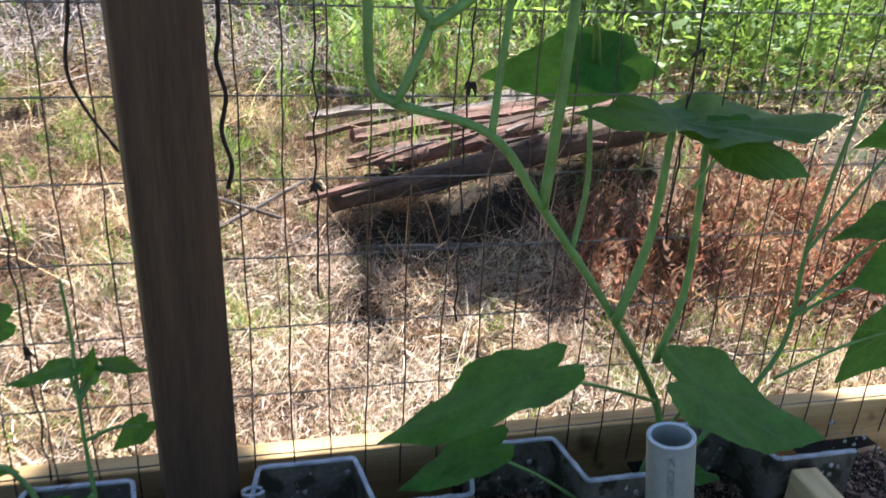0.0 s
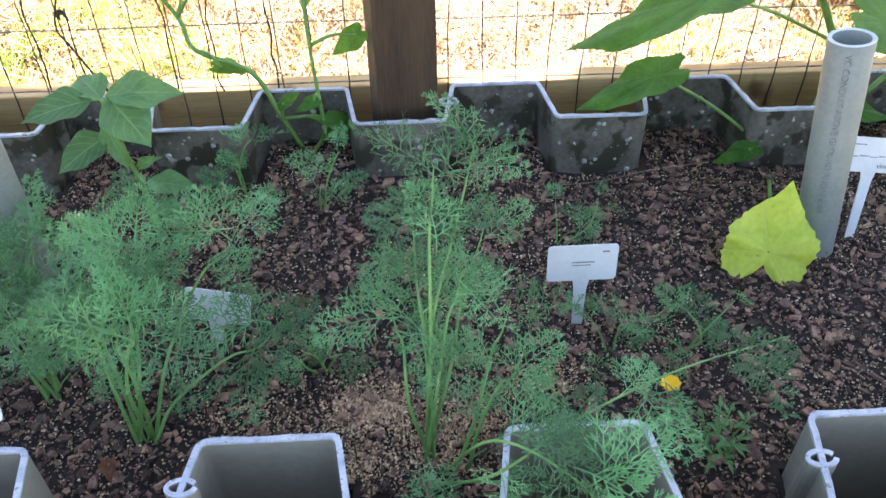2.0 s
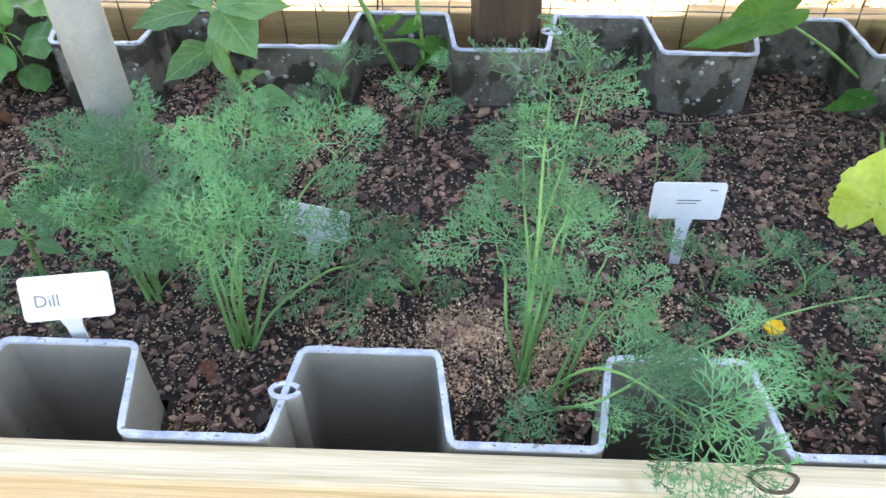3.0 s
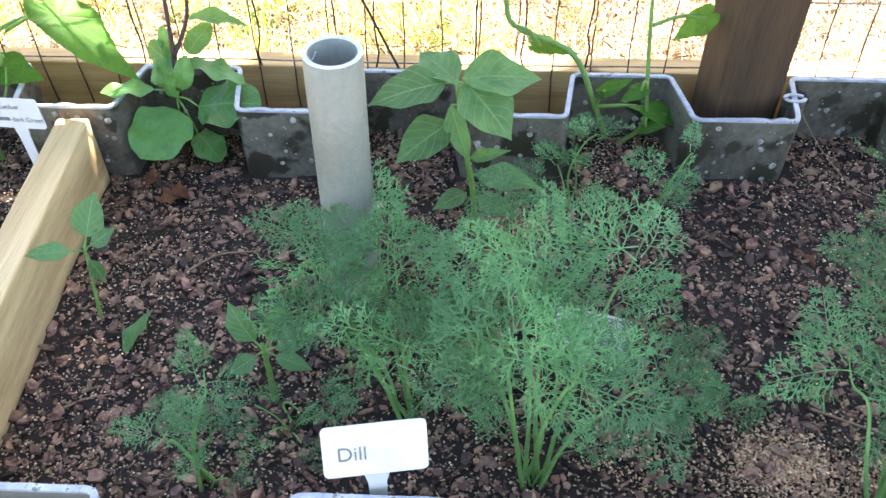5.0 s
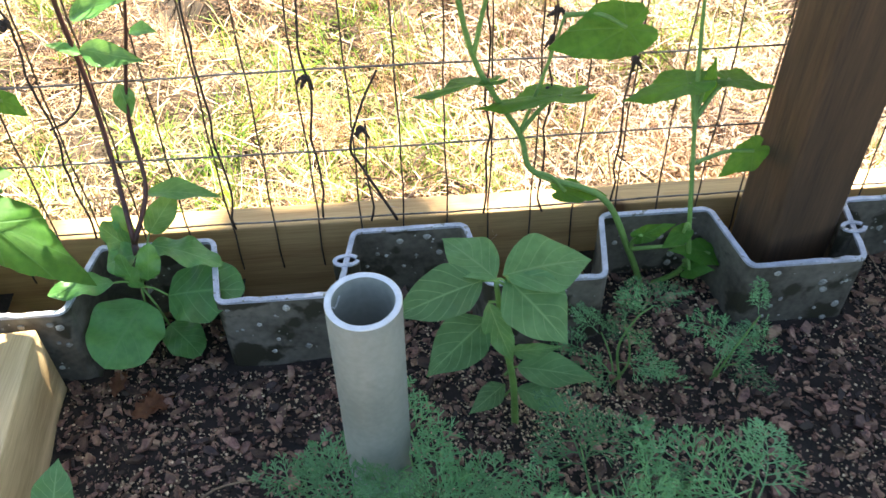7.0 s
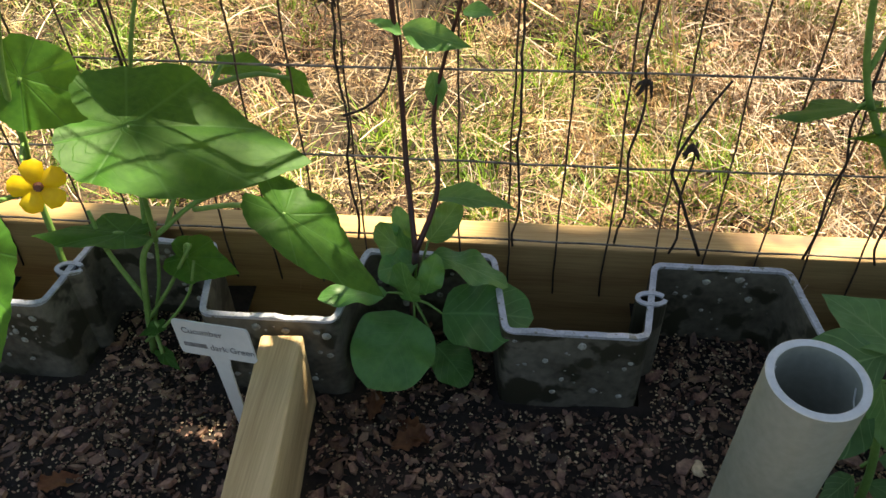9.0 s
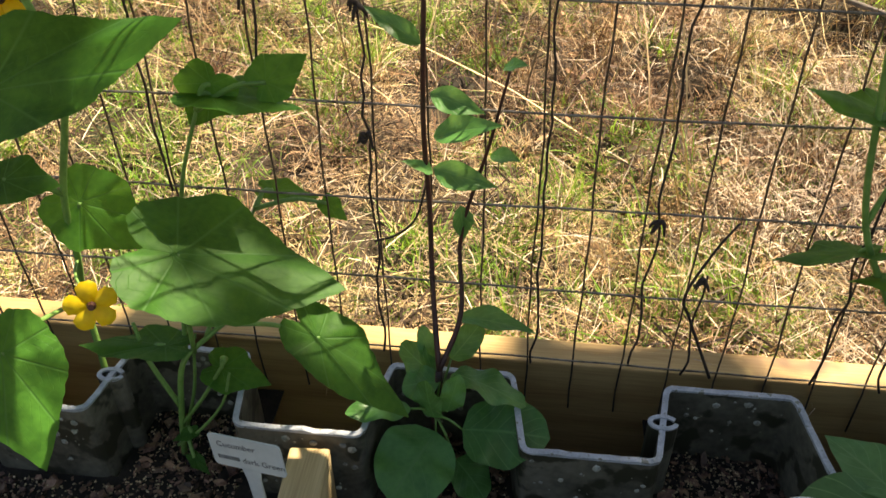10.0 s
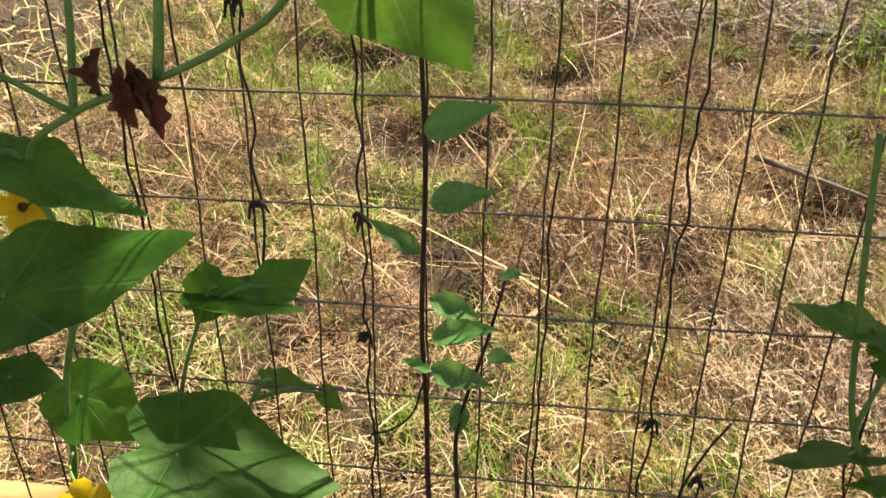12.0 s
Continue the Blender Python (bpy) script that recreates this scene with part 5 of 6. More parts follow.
# fallen leaves and twigs on the mulch
M_TWIG = mat("dry_twig", (0.16, 0.10, 0.06), (0.34, 0.24, 0.15), 0.8, 60, 0.4, 200)
for x, y, l, a, up in ((-0.10, -0.205, 0.05, 0.5, 1), (-0.065, -0.195, 0.045, 2.6, 1), (-0.125, -0.175, 0.04, 1.4, 1), (0.835, -0.075, 0.035, 0.7, 1), (0.403, -0.668, 0.05, 1.2, 0.4), (0.335, -0.64, 0.04, 1.9, 1), (0.50, -0.40, 0.025, 0.2, 1), (0.70, -0.30, 0.022, 2.2, 1), (-0.42, -0.27, 0.04, 0.3, 1)):
    t = thing("fallen_leaf", (x, y, soil_height(x, y) + 0.004), "curled brown dead leaf on the mulch", "dead leaf", "fallen leaves")
    z = soil_height(x, y) + 0.006
    place(DRY, "blade", t, (x, y, z), (x + math.cos(a) * l, y + math.sin(a) * l, z + 0.010), (0.2, -0.4, up), 1.1)
for pts in ([(-0.03, -0.325, 0.022), (0.0, -0.300, 0.024), (0.045, -0.290, 0.022)], [(-0.21 + 0.09, -0.53, 0.02), (-0.09, -0.51, 0.022), (-0.06, -0.50, 0.02)], [(0.64, -0.50, 0.030), (0.74, -0.545, 0.032), (0.80, -0.565, 0.028)], [(0.93, -0.45, 0.03), (0.955, -0.435, 0.036), (0.950, -0.42, 0.028)]):
    t = thing("twig", pts[0], "thin dry twig lying on the mulch", "twig", "twigs")
    stem(t, pts, 0.0016, 0.0008, M_TWIG, "stick", 4, 5)
pb = thing("pebble", (0.182, -0.208, soil_height(0.182, -0.208) + 0.004), "small pale stone lying on the mulch", "stone")
bm = bmesh.new()
bmesh.ops.create_icosphere(bm, subdivisions=2, radius=0.0065)
for v in bm.verts:
    v.co = Vector((v.co.x, v.co.y * 1.3, v.co.z * 0.7)) * (1 + 0.25 * noise.noise(v.co * 220))
part("stone", bm, M_GRIT, pb)
t = thing("string", (0.71, -0.10, 0.10), "thin loose string trailing from the wall joint", "string")
stem(t, [(0.707, -0.090, 0.118), (0.745, -0.135, 0.07), (0.80, -0.175, 0.035), (0.90, -0.185, 0.036), (1.0, -0.170, 0.045), (1.08, -0.165, 0.05)], 0.0006, 0.0006, M_TWIG, "strand", 6, 5)

# ---- grass, straw and weeds outside ----
M_STRAW = mat("pale_straw", (0.27, 0.168, 0.080), (0.69, 0.495, 0.275), 0.7, 3, 0.0, 40, vary=0.75, islands=True)
M_PALER_STRAW = mat("bleached_straw", (0.42, 0.30, 0.20), (0.84, 0.70, 0.54), 0.7, 3, 0.0, 40, vary=0.5, islands=True)
M_THATCH = mat("brown_thatch", (0.10, 0.050, 0.025), (0.44, 0.245, 0.125), 0.8, 3, 0.0, 40, vary=0.6, islands=True)
M_GRASS = mat("green_grass", (0.072, 0.190, 0.020), (0.23, 0.40, 0.055), 0.6, 3, 0.0, 40, vary=0.5, islands=True, thin=0.35)
M_FERN = mat("rust_brown_fern", (0.10, 0.050, 0.025), (0.42, 0.225, 0.105), 0.8, 6, 0.0, 60, vary=0.7, islands=True, thin=0.25)
M_WEED = mat("weed_leaf", (0.065, 0.155, 0.025), (0.19, 0.31, 0.060), 0.55, 3, 0.0, 60, vary=0.6, islands=True, thin=0.45)


M_DARK_GRASS = mat("rotting_grass", (0.018, 0.011, 0.006), (0.10, 0.056, 0.030), 0.9, 3, 0.0, 40, vary=0.6, islands=True)
M_BRUSH = mat("grey_dead_brush", (0.13, 0.105, 0.095), (0.46, 0.38, 0.34), 0.85, 3, 0.0, 40, vary=0.6, islands=True)


def blades(name, seed, count, box_, length, lean, width, material, label, category, keep=None, bend=0.35, lift=0.0):
    """Thin bent blades on the ground: lean 0 stands up, 1.57 lies flat."""
    r = np.random.RandomState(seed)
    n = int(count * 3) if keep else count
    x, y = r.uniform(box_[0], box_[1], n), box_[2] + (box_[3] - box_[2]) * r.uniform(0, 1, n) ** (1.25 if box_[2] > 0 else 1.0)
    if keep:
        ok = np.array([keep(a, b) > c for a, b, c in zip(x, y, r.uniform(0, 1, n))])
        x, y = x[ok][:count], y[ok][:count]
    n = len(x)
    z = np.array([ground_z(a, b) for a, b in zip(x, y)]) + lift * r.uniform(0, 1, n)
    az, th = r.uniform(0, math.tau, n), r.uniform(lean[0], lean[1], n)
    return blade_mesh(name, r, x, y, z, az, th, r.uniform(length[0], length[1], n), r.uniform(width[0], width[1], n), bend, material, label, category)


def blade_mesh(name, r, x, y, z, az, th, l, w, bend, material, label, category):
    """Bent tapering blades from their feet, bearings, tilts, lengths and half widths, in one mesh."""
    n = len(x)
    d = np.stack([np.cos(az) * np.sin(th), np.sin(az) * np.sin(th), np.cos(th)], 1)
    side = np.stack([-np.sin(az), np.cos(az), np.zeros(n)], 1)
    roll = r.uniform(-0.9, 0.9, n)
    side = side * np.cos(roll)[:, None] + np.stack([np.zeros(n), np.zeros(n), np.sin(roll)], 1)
    base = np.stack([x, y, z], 1)
    sag = np.stack([r.normal(0, bend * 0.5, n), r.normal(0, bend * 0.5, n), -np.abs(r.normal(0, bend, n))], 1)
    rows_ = []
    for f, k in ((0.0, 1.0), (0.35, 0.95), (0.7, 0.7)):
        c = base + d * (l * f)[:, None] + sag * (l * f * f)[:, None]
        c[:, 2] = np.maximum(c[:, 2], z + 0.001)
        rows_ += [c - side * (w * k)[:, None], c + side * (w * k)[:, None]]
    tip = base + d * l[:, None] + sag * l[:, None]
    tip[:, 2] = np.maximum(tip[:, 2], z + 0.001)
    rows_.append(tip)
    verts = np.stack(rows_, 1).reshape(-1, 3)
    o = np.arange(n)[:, None] * 7
    quads = np.concatenate([o + [0, 1, 3, 2], o + [2, 3, 5, 4]], 0)
    tris = o + [4, 5, 6]
    me = bpy.data.meshes.new(name)
    me.from_pydata(verts.tolist(), [], quads.tolist() + tris.tolist())
    me.materials.append(material)
    ob = new(name, me)
    return tagged(ob, label, category, kind="stuff")


def spots_on(r, n, box_, keep):
    """Places on the ground within a stretch, thinned out by keep."""
    x, y = r.uniform(box_[0], box_[1], n * 4), r.uniform(box_[2], box_[3], n * 4)
    ok = np.array([keep(a, b) > c for a, b, c in zip(x, y, r.uniform(0, 1, n * 4))])
    return x[ok][:n], y[ok][:n]


def tufts(name, seed, clumps, per, box_, length, lean, width, material, label, category, keep, bend=0.45, foot=0.012):
    """Grass in clumps: blades that fan out from one foot."""
    r = np.random.RandomState(seed)
    cx, cy = spots_on(r, clumps, box_, keep)
    size = np.repeat(r.uniform(0.55, 1.15, len(cx)), per)
    tilt, bearing = np.repeat(r.uniform(0, 0.5, len(cx)), per), np.repeat(r.uniform(0, math.tau, len(cx)), per)
    n = len(cx) * per
    x, y = np.repeat(cx, per) + r.normal(0, foot, n), np.repeat(cy, per) + r.normal(0, foot, n)
    y = np.maximum(y, 0.05)
    z = np.array([ground_z(a, b) for a, b in zip(x, y)])
    az = np.where(r.uniform(0, 1, n) < tilt, bearing + r.normal(0, 0.5, n), r.uniform(0, math.tau, n))
    return blade_mesh(name, r, x, y, z, az, r.uniform(lean[0], lean[1], n), r.uniform(length[0], length[1], n) * size, r.uniform(width[0], width[1], n), bend, material, label, category)


def leafy_stems(name, seed, count, box_, height, leaves, leaf, width, material, label, category, keep):
    """Upright weeds: narrow leaves set all the way up a thin stem."""
    r = np.random.RandomState(seed)
    cx, cy = spots_on(r, count, box_, keep)
    h, lx, ly = r.uniform(height[0], height[1], len(cx)), r.normal(0, 0.12, len(cx)), r.normal(0, 0.12, len(cx))
    f = np.tile(np.linspace(0.05, 1.0, leaves), len(cx))
    rp = lambda a: np.repeat(a, leaves)
    z0 = np.array([ground_z(a, b) for a, b in zip(cx, cy)])
    n = len(f)
    x, y, z = rp(cx) + rp(lx * h) * f ** 1.5, rp(cy) + rp(ly * h) * f ** 1.5, rp(z0) + rp(h) * f
    le = r.uniform(leaf[0], leaf[1], n) * (1.15 - 0.6 * f)
    x, y, z = np.concatenate([x, cx]), np.concatenate([y, cy]), np.concatenate([z, z0])
    az = np.concatenate([r.uniform(0, math.tau, n), np.arctan2(ly, lx)])
    th = np.concatenate([r.uniform(0.45, 1.1, n), np.hypot(lx, ly)])
    le, w = np.concatenate([le, h]), np.concatenate([r.uniform(width[0], width[1], n), np.full(len(cx), 0.0016)])
    return blade_mesh(name, r, x, y, z, az, th, le, w, 0.12, material, label, category)


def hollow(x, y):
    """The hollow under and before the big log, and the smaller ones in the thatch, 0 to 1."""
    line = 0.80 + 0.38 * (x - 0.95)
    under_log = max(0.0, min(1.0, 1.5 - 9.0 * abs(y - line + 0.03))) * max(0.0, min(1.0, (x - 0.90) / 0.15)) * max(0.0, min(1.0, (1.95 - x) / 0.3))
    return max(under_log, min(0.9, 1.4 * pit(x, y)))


def fade(x, y, x0, x1, y0, y1, w=0.6):
    """1 inside a stretch of ground, falling off unevenly towards its rim."""
    d = min(x - x0, x1 - x, y - y0, y1 - y) + 0.35 * w * noise.noise((x * 1.7, y * 1.7, 23)) 
    return max(0.0, min(1.0, d / w))


def open_ground(x, y):
    if -1.75 < x < 2.05 and -0.95 < y < 0.06 or -0.05 < y < 0.06:
        return 0.0
    return (1.0 - fade(x, y, -1.5, 2.5, -0.9, 2.5)) * fade(x, y, -5.5, 6.5, -4.5, 7.0, 1.5) * (0.35 + 0.65 * max(0.0, min(1.0, 0.6 + noise.noise((x * 1.1, y * 1.1, 3)))))


def green_patch(x, y):
    return max(0.0, min(1.0, 0.34 - 0.45 * fade(x, y, -0.1, 0.95, 0.45, 1.6, 0.35) + 1.5 * noise.noise((x * 2.1, y * 2.1, 13)) - 0.25 * max(0, x - 0.3) + (0.30 if x < 0.1 else 0) - hollow(x, y))) * (1.0 if noise.noise((x * 11, y * 11, 14)) > -0.02 else 0.2) * fade(x, y, -1.6, 2.4, -1.0, 2.4)


def brown_patch(x, y):
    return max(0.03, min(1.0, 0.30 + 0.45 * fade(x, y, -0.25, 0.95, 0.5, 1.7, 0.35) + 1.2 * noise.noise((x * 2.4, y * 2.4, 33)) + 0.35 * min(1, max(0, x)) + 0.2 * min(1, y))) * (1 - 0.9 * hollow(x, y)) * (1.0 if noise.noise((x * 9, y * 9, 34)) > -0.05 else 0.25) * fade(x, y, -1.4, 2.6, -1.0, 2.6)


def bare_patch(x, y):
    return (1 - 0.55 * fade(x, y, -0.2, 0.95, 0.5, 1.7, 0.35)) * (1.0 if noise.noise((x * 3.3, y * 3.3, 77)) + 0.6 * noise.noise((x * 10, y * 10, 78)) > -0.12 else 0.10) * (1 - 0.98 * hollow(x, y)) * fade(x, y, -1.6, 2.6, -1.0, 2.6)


def grassy(x, y):
    return fade(x, y, -1.6, 2.6, -1.0, 2.6) * (1 - hollow(x, y))


blades("straw", 1, 84000, (-1.6, 2.6, 0.05, 2.6), (0.015, 0.065), (0.75, 1.60), (0.0003, 0.0008), M_STRAW, "pale dry straw lying over the ground", "straw", bare_patch, 0.22, 0.03)
blades("thatch", 2, 54000, (-1.4, 2.6, 0.08, 2.6), (0.02, 0.075), (0.4, 1.5), (0.0003, 0.0008), M_THATCH, "tangled brown dead grass", "dead grass", brown_patch, 0.35, 0.035)
# darker blades in uneven patches between the straw
blades("rotting_grass", 16, 22000, (-1.4, 2.6, 0.08, 2.6), (0.02, 0.08), (0.9, 1.6), (0.0006, 0.0018), M_DARK_GRASS, "dark grass and litter between the straw", "dead grass", lambda x, y: fade(x, y, -1.6, 2.6, -1.0, 2.6) * (1.0 if noise.noise((x * 7, y * 7, 55)) > 0.08 else 0.12), 0.3, 0.05)
# where the paler straw blades stand: a stretch near the fence, outside the hollows
def pale_ground(x, y):
    return fade(x, y, 0.15, 1.9, -1.0, 1.0, 0.35) * (1 - hollow(x, y)) * max(0.15, min(1.0, 0.7 + 1.2 * noise.noise((x * 4, y * 4, 29))))


blades("bleached_straw", 27, 14000, (0.15, 1.9, 0.05, 1.0), (0.02, 0.07), (0.4, 1.5), (0.0004, 0.0010), M_PALER_STRAW, "paler pinkish straw piled near the fence", "straw", pale_ground, 0.3, 0.05)
blades("loose_straw", 29, 9000, (-1.4, 2.4, 0.06, 2.4), (0.03, 0.10), (0.5, 1.5), (0.0003, 0.0008), M_PALER_STRAW, "single paler stalks strewn over the grass", "straw", grassy, 0.2, 0.06)
tufts("bleached_tufts", 28, 190, 34, (0.25, 1.8, 0.10, 1.0), (0.05, 0.15), (0.1, 1.1), (0.0004, 0.0010), M_PALER_STRAW, "paler upright tufts of dead grass", "dead grass", pale_ground, 0.5, 0.02)
tufts("straw_tufts", 6, 620, 38, (-1.4, 2.6, 0.10, 2.4), (0.05, 0.15), (0.15, 1.25), (0.0004, 0.0010), M_STRAW, "bleached standing tufts of dry grass", "dead grass", lambda x, y: grassy(x, y) * max(0.1, brown_patch(x, y)), 0.5)
tufts("brown_tufts", 26, 560, 40, (-1.4, 2.6, 0.10, 2.5), (0.05, 0.14), (0.1, 1.3), (0.0004, 0.0011), M_THATCH, "slumped tufts of red-brown dead grass", "dead grass", lambda x, y: grassy(x, y) * max(0.15, brown_patch(x, y)), 0.6, 0.018)
blades("green_grass", 3, 20000, (-1.6, 2.4, 0.06, 2.4), (0.02, 0.08), (0.15, 1.1), (0.0006, 0.0013), M_GRASS, "patches of short green grass", "grass", green_patch, 0.4)
tufts("green_tufts", 36, 900, 34, (-1.6, 2.4, 0.08, 2.4), (0.05, 0.13), (0.1, 1.1), (0.0006, 0.0014), M_GRASS, "tufts of fresh green grass in the straw", "grass", lambda x, y: grassy(x, y) * (0.06 + green_patch(x, y)), 0.45)
blades("tall_dry_stems", 4, 1100, (-1.2, 2.6, 0.4, 2.6), (0.18, 0.45), (0.1, 1.2), (0.0008, 0.0016), M_STRAW, "long bleached dead stems leaning over the grass", "dead grass", None, 0.3)
blades("dead_brush", 13, 2600, (-0.9, 1.0, 1.9, 3.4), (0.15, 0.45), (0.2, 1.5), (0.0010, 0.0024), M_BRUSH, "grey-brown tangle of dead brush at the wood's edge", "brush", lambda x, y: 0.5 + 0.8 * noise.noise((x * 2, y * 2, 91)), 0.6, 0.12)
blades("open_grass", 9, 80000, (-5.5, 6.5, -4.5, 7.0), (0.05, 0.19), (0.4, 1.5), (0.0012, 0.0032), M_STRAW, "pale dry grass over the open ground", "dead grass", open_ground, 0.4, 0.03)
blades("open_green", 15, 36000, (-5.5, 6.5, -4.5, 7.0), (0.04, 0.16), (0.2, 1.2), (0.0012, 0.0032), M_GRASS, "green grass over the open ground", "grass", lambda x, y: open_ground(x, y) * max(0.1, min(1.0, 0.4 + 1.6 * noise.noise((x * 1.4, y * 1.4, 19)))), 0.4, 0.02)


def weed_keep(x, y):
    return fade(x, y, -1.9, 4.8, 1.2, 6.0) * max(0.0, min(1.0, (y - 1.75) * 0.5 + 1.0 * noise.noise((x * 1.3, y * 1.3, 51)) + 0.42 * (x - 1.1)))


def by_logs(x, y):
    return (0.2 + 1.4 * noise.noise((x * 4, y * 4, 61))) * fade(x, y, 0.4, 2.3, 1.0, 2.3, 0.25)


blades("weeds", 5, 9000, (-1.8, 4.6, 1.6, 5.6), (0.04, 0.13), (0.1, 1.3), (0.003, 0.009), M_WEED, "green weeds and low undergrowth beyond the mown strip", "weeds", weed_keep, 0.5, 0.30)
leafy_stems("ferny_weeds", 8, 260, (0.4, 2.3, 1.05, 2.3), (0.10, 0.30), 46, (0.02, 0.05), (0.0008, 0.0016), M_WEED, "feathery green weeds round the logs", "weeds", by_logs)
leafy_stems("tall_weeds", 18, 620, (0.7, 4.4, 1.7, 3.8), (0.30, 0.75), 60, (0.03, 0.07), (0.0014, 0.0034), M_WEED, "tall bright green feathery weeds at the wood's edge", "weeds", weed_keep)
blades("leafy_brush", 10, 3600, (1.9, 4.4, 1.5, 3.6), (0.03, 0.08), (0.2, 1.5), (0.008, 0.018), M_WEED, "sunlit leafy brush beyond the logs", "brush", lambda x, y: (0.35 + 1.6 * noise.noise((x * 2, y * 2, 67))) * fade(x, y, 1.9, 4.6, 1.45, 3.9), 0.5, 0.55)
tufts("fern_stalks", 11, 110, 30, (1.38, 2.40, 0.26, 0.98), (0.10, 0.28), (0.0, 0.75), (0.0007, 0.0016), M_THATCH, "dry brown fern stalks in clumps", "fern", lambda x, y: fade(x, y, 1.34, 2.44, 0.22, 1.02, 0.15), 0.45, 0.03)
leafy_stems("dry_fern", 7, 150, (1.38, 2.34, 0.28, 0.92), (0.10, 0.26), 30, (0.015, 0.05), (0.0016, 0.0050), M_FERN, "rust-brown dead fern with drooping leaves", "fern", lambda x, y: (0.5 + 1.5 * noise.noise((x * 5, y * 5, 71))) * fade(x, y, 1.36, 2.36, 0.22, 0.98, 0.12))
blades("fern_litter", 17, 1500, (1.38, 2.40, 0.26, 1.0), (0.02, 0.05), (0.5, 1.5), (0.002, 0.006), M_FERN, "curled brown fern leaves on the ground", "leaf litter", lambda x, y: fade(x, y, 1.34, 2.44, 0.22, 1.02, 0.15), 0.8, 0.10)
blades("pale_litter", 12, 1300, (0.0, 2.6, 0.25, 2.2), (0.010, 0.03), (0.7, 1.6), (0.002, 0.006), M_THATCH, "curled brown dead leaves in the grass", "leaf litter", lambda x, y: 0.35 + 0.9 * noise.noise((x * 3, y * 3, 81)) - 1.5 * hollow(x, y), 0.9, 0.06)


# ---- logs and fallen wood ----
M_BARK = mat("weathered_log", (0.022, 0.014, 0.009), (0.15, 0.092, 0.060), 0.9, 12, 0.9, 70, stretch=(0.6, 2, 2))
M_SLAB = mat("grey_old_plank", (0.045, 0.036, 0.030), (0.22, 0.175, 0.145), 0.85, 8, 0.6, 70, stretch=(0.6, 3, 3))
M_REDWOOD = mat("red_rotten_wood", (0.055, 0.026, 0.020), (0.25, 0.135, 0.10), 0.9, 10, 0.8, 70, stretch=(0.6, 3, 3))
M_TRUNK = mat("tree_bark", (0.05, 0.04, 0.03), (0.17, 0.13, 0.10), 0.9, 9, 0.9, 50, stretch=(2, 2, 0.5))


def log(a, b, r0, r1, label, material, seed):
    a, b = Vector(a), Vector(b)
    t = thing("log", (a + b) / 2, label, "log", "fallen wood")
    bm, n, rings = bmesh.new(), 16, []
    ax = (b - a).normalized()
    u = ax.cross(Vector((0, 0, 1))).normalized()
    v = u.cross(ax)
    for i in range(25):
        f = i / 24
        r = r0 + (r1 - r0) * f
        c = a.lerp(b, f) - t.location
        ring = []
        for k in range(n):
            an = math.tau * k / n
            d = u * math.cos(an) + v * math.sin(an)
            ring.append(bm.verts.new(c + d * r * (1 + 0.22 * noise.noise((f * 7 + seed, math.cos(an) * 1.3, math.sin(an) * 1.3)) + 0.10 * noise.noise((f * 30, math.cos(an) * 5, math.sin(an) * 5)))))
        rings.append(ring)
    for p, q in zip(rings, rings[1:]):
        for k in range(n):
            bm.faces.new((p[k], p[(k + 1) % n], q[(k + 1) % n], q[k]))
    bm.faces.new(rings[0][::-1])
    bm.faces.new(rings[-1])
    part("trunk_wood", bm, material, t, smooth=False)
    rnd = random.Random(seed * 7)
    for k in range(int(r0 * 620) if r0 > 0.02 else 0):      # loose splintered bark along its top and sides
        f, an = rnd.uniform(0.0, 0.94), rnd.uniform(-0.5, 3.6)
        d = u * math.cos(an) + v * math.sin(an)
        c = a.lerp(b, f) - t.location + d * (r0 + (r1 - r0) * f) * rnd.uniform(0.98, 1.22)
        le, wi = rnd.uniform(0.06, 0.28), rnd.uniform(0.004, 0.018)
        s_ = ax.cross(d)
        p0, p1 = c - ax * le / 2 + d * rnd.uniform(-0.008, 0.006), c + ax * le / 2 + d * rnd.uniform(-0.008, 0.012) + s_ * rnd.uniform(-0.02, 0.02)
        b2 = bmesh.new()
        tube(b2, [p0, p0.lerp(p1, 0.4) + d * 0.004, p1], [wi * 0.5, wi * 0.6, wi * 0.2], 5)
        part("bark_strip", b2, rnd.choice((material, M_BARK, M_REDWOOD, M_SLAB)), t)
    return t


log((0.90, 0.90, 0.120), (1.95, 1.28, 0.215), 0.022, 0.052, "weathered brown log lying in dead grass", M_BARK, 1)
log((1.05, 1.10, 0.150), (1.95, 1.46, 0.21), 0.022, 0.034, "rotten reddish log beside the big one", M_REDWOOD, 2)
log((0.74, 1.95, 0.16), (1.30, 1.62, 0.17), 0.02, 0.03, "thin grey log among green weeds", M_SLAB, 3)
log((1.0, 1.32, 0.16), (1.75, 1.58, 0.19), 0.020, 0.028, "thin reddish stick of rotten wood", M_REDWOOD, 4)
log((0.95, 0.74, 0.075), (1.60, 0.68, 0.085), 0.006, 0.004, "long pale dead branch on the ground", M_SLAB, 5)
log((0.66, 0.66, 0.055), (0.86, 0.79, 0.10), 0.005, 0.003, "pale forked dead branch on the ground", M_SLAB, 6)
log((0.45, 1.05, 0.16), (0.78, 0.82, 0.12), 0.006, 0.004, "thin dead branch on the ground", M_SLAB, 7)
log((0.62, 0.80, 0.10), (0.86, 0.98, 0.16), 0.006, 0.004, "pale dead branch leaning on the grass", M_SLAB, 8)


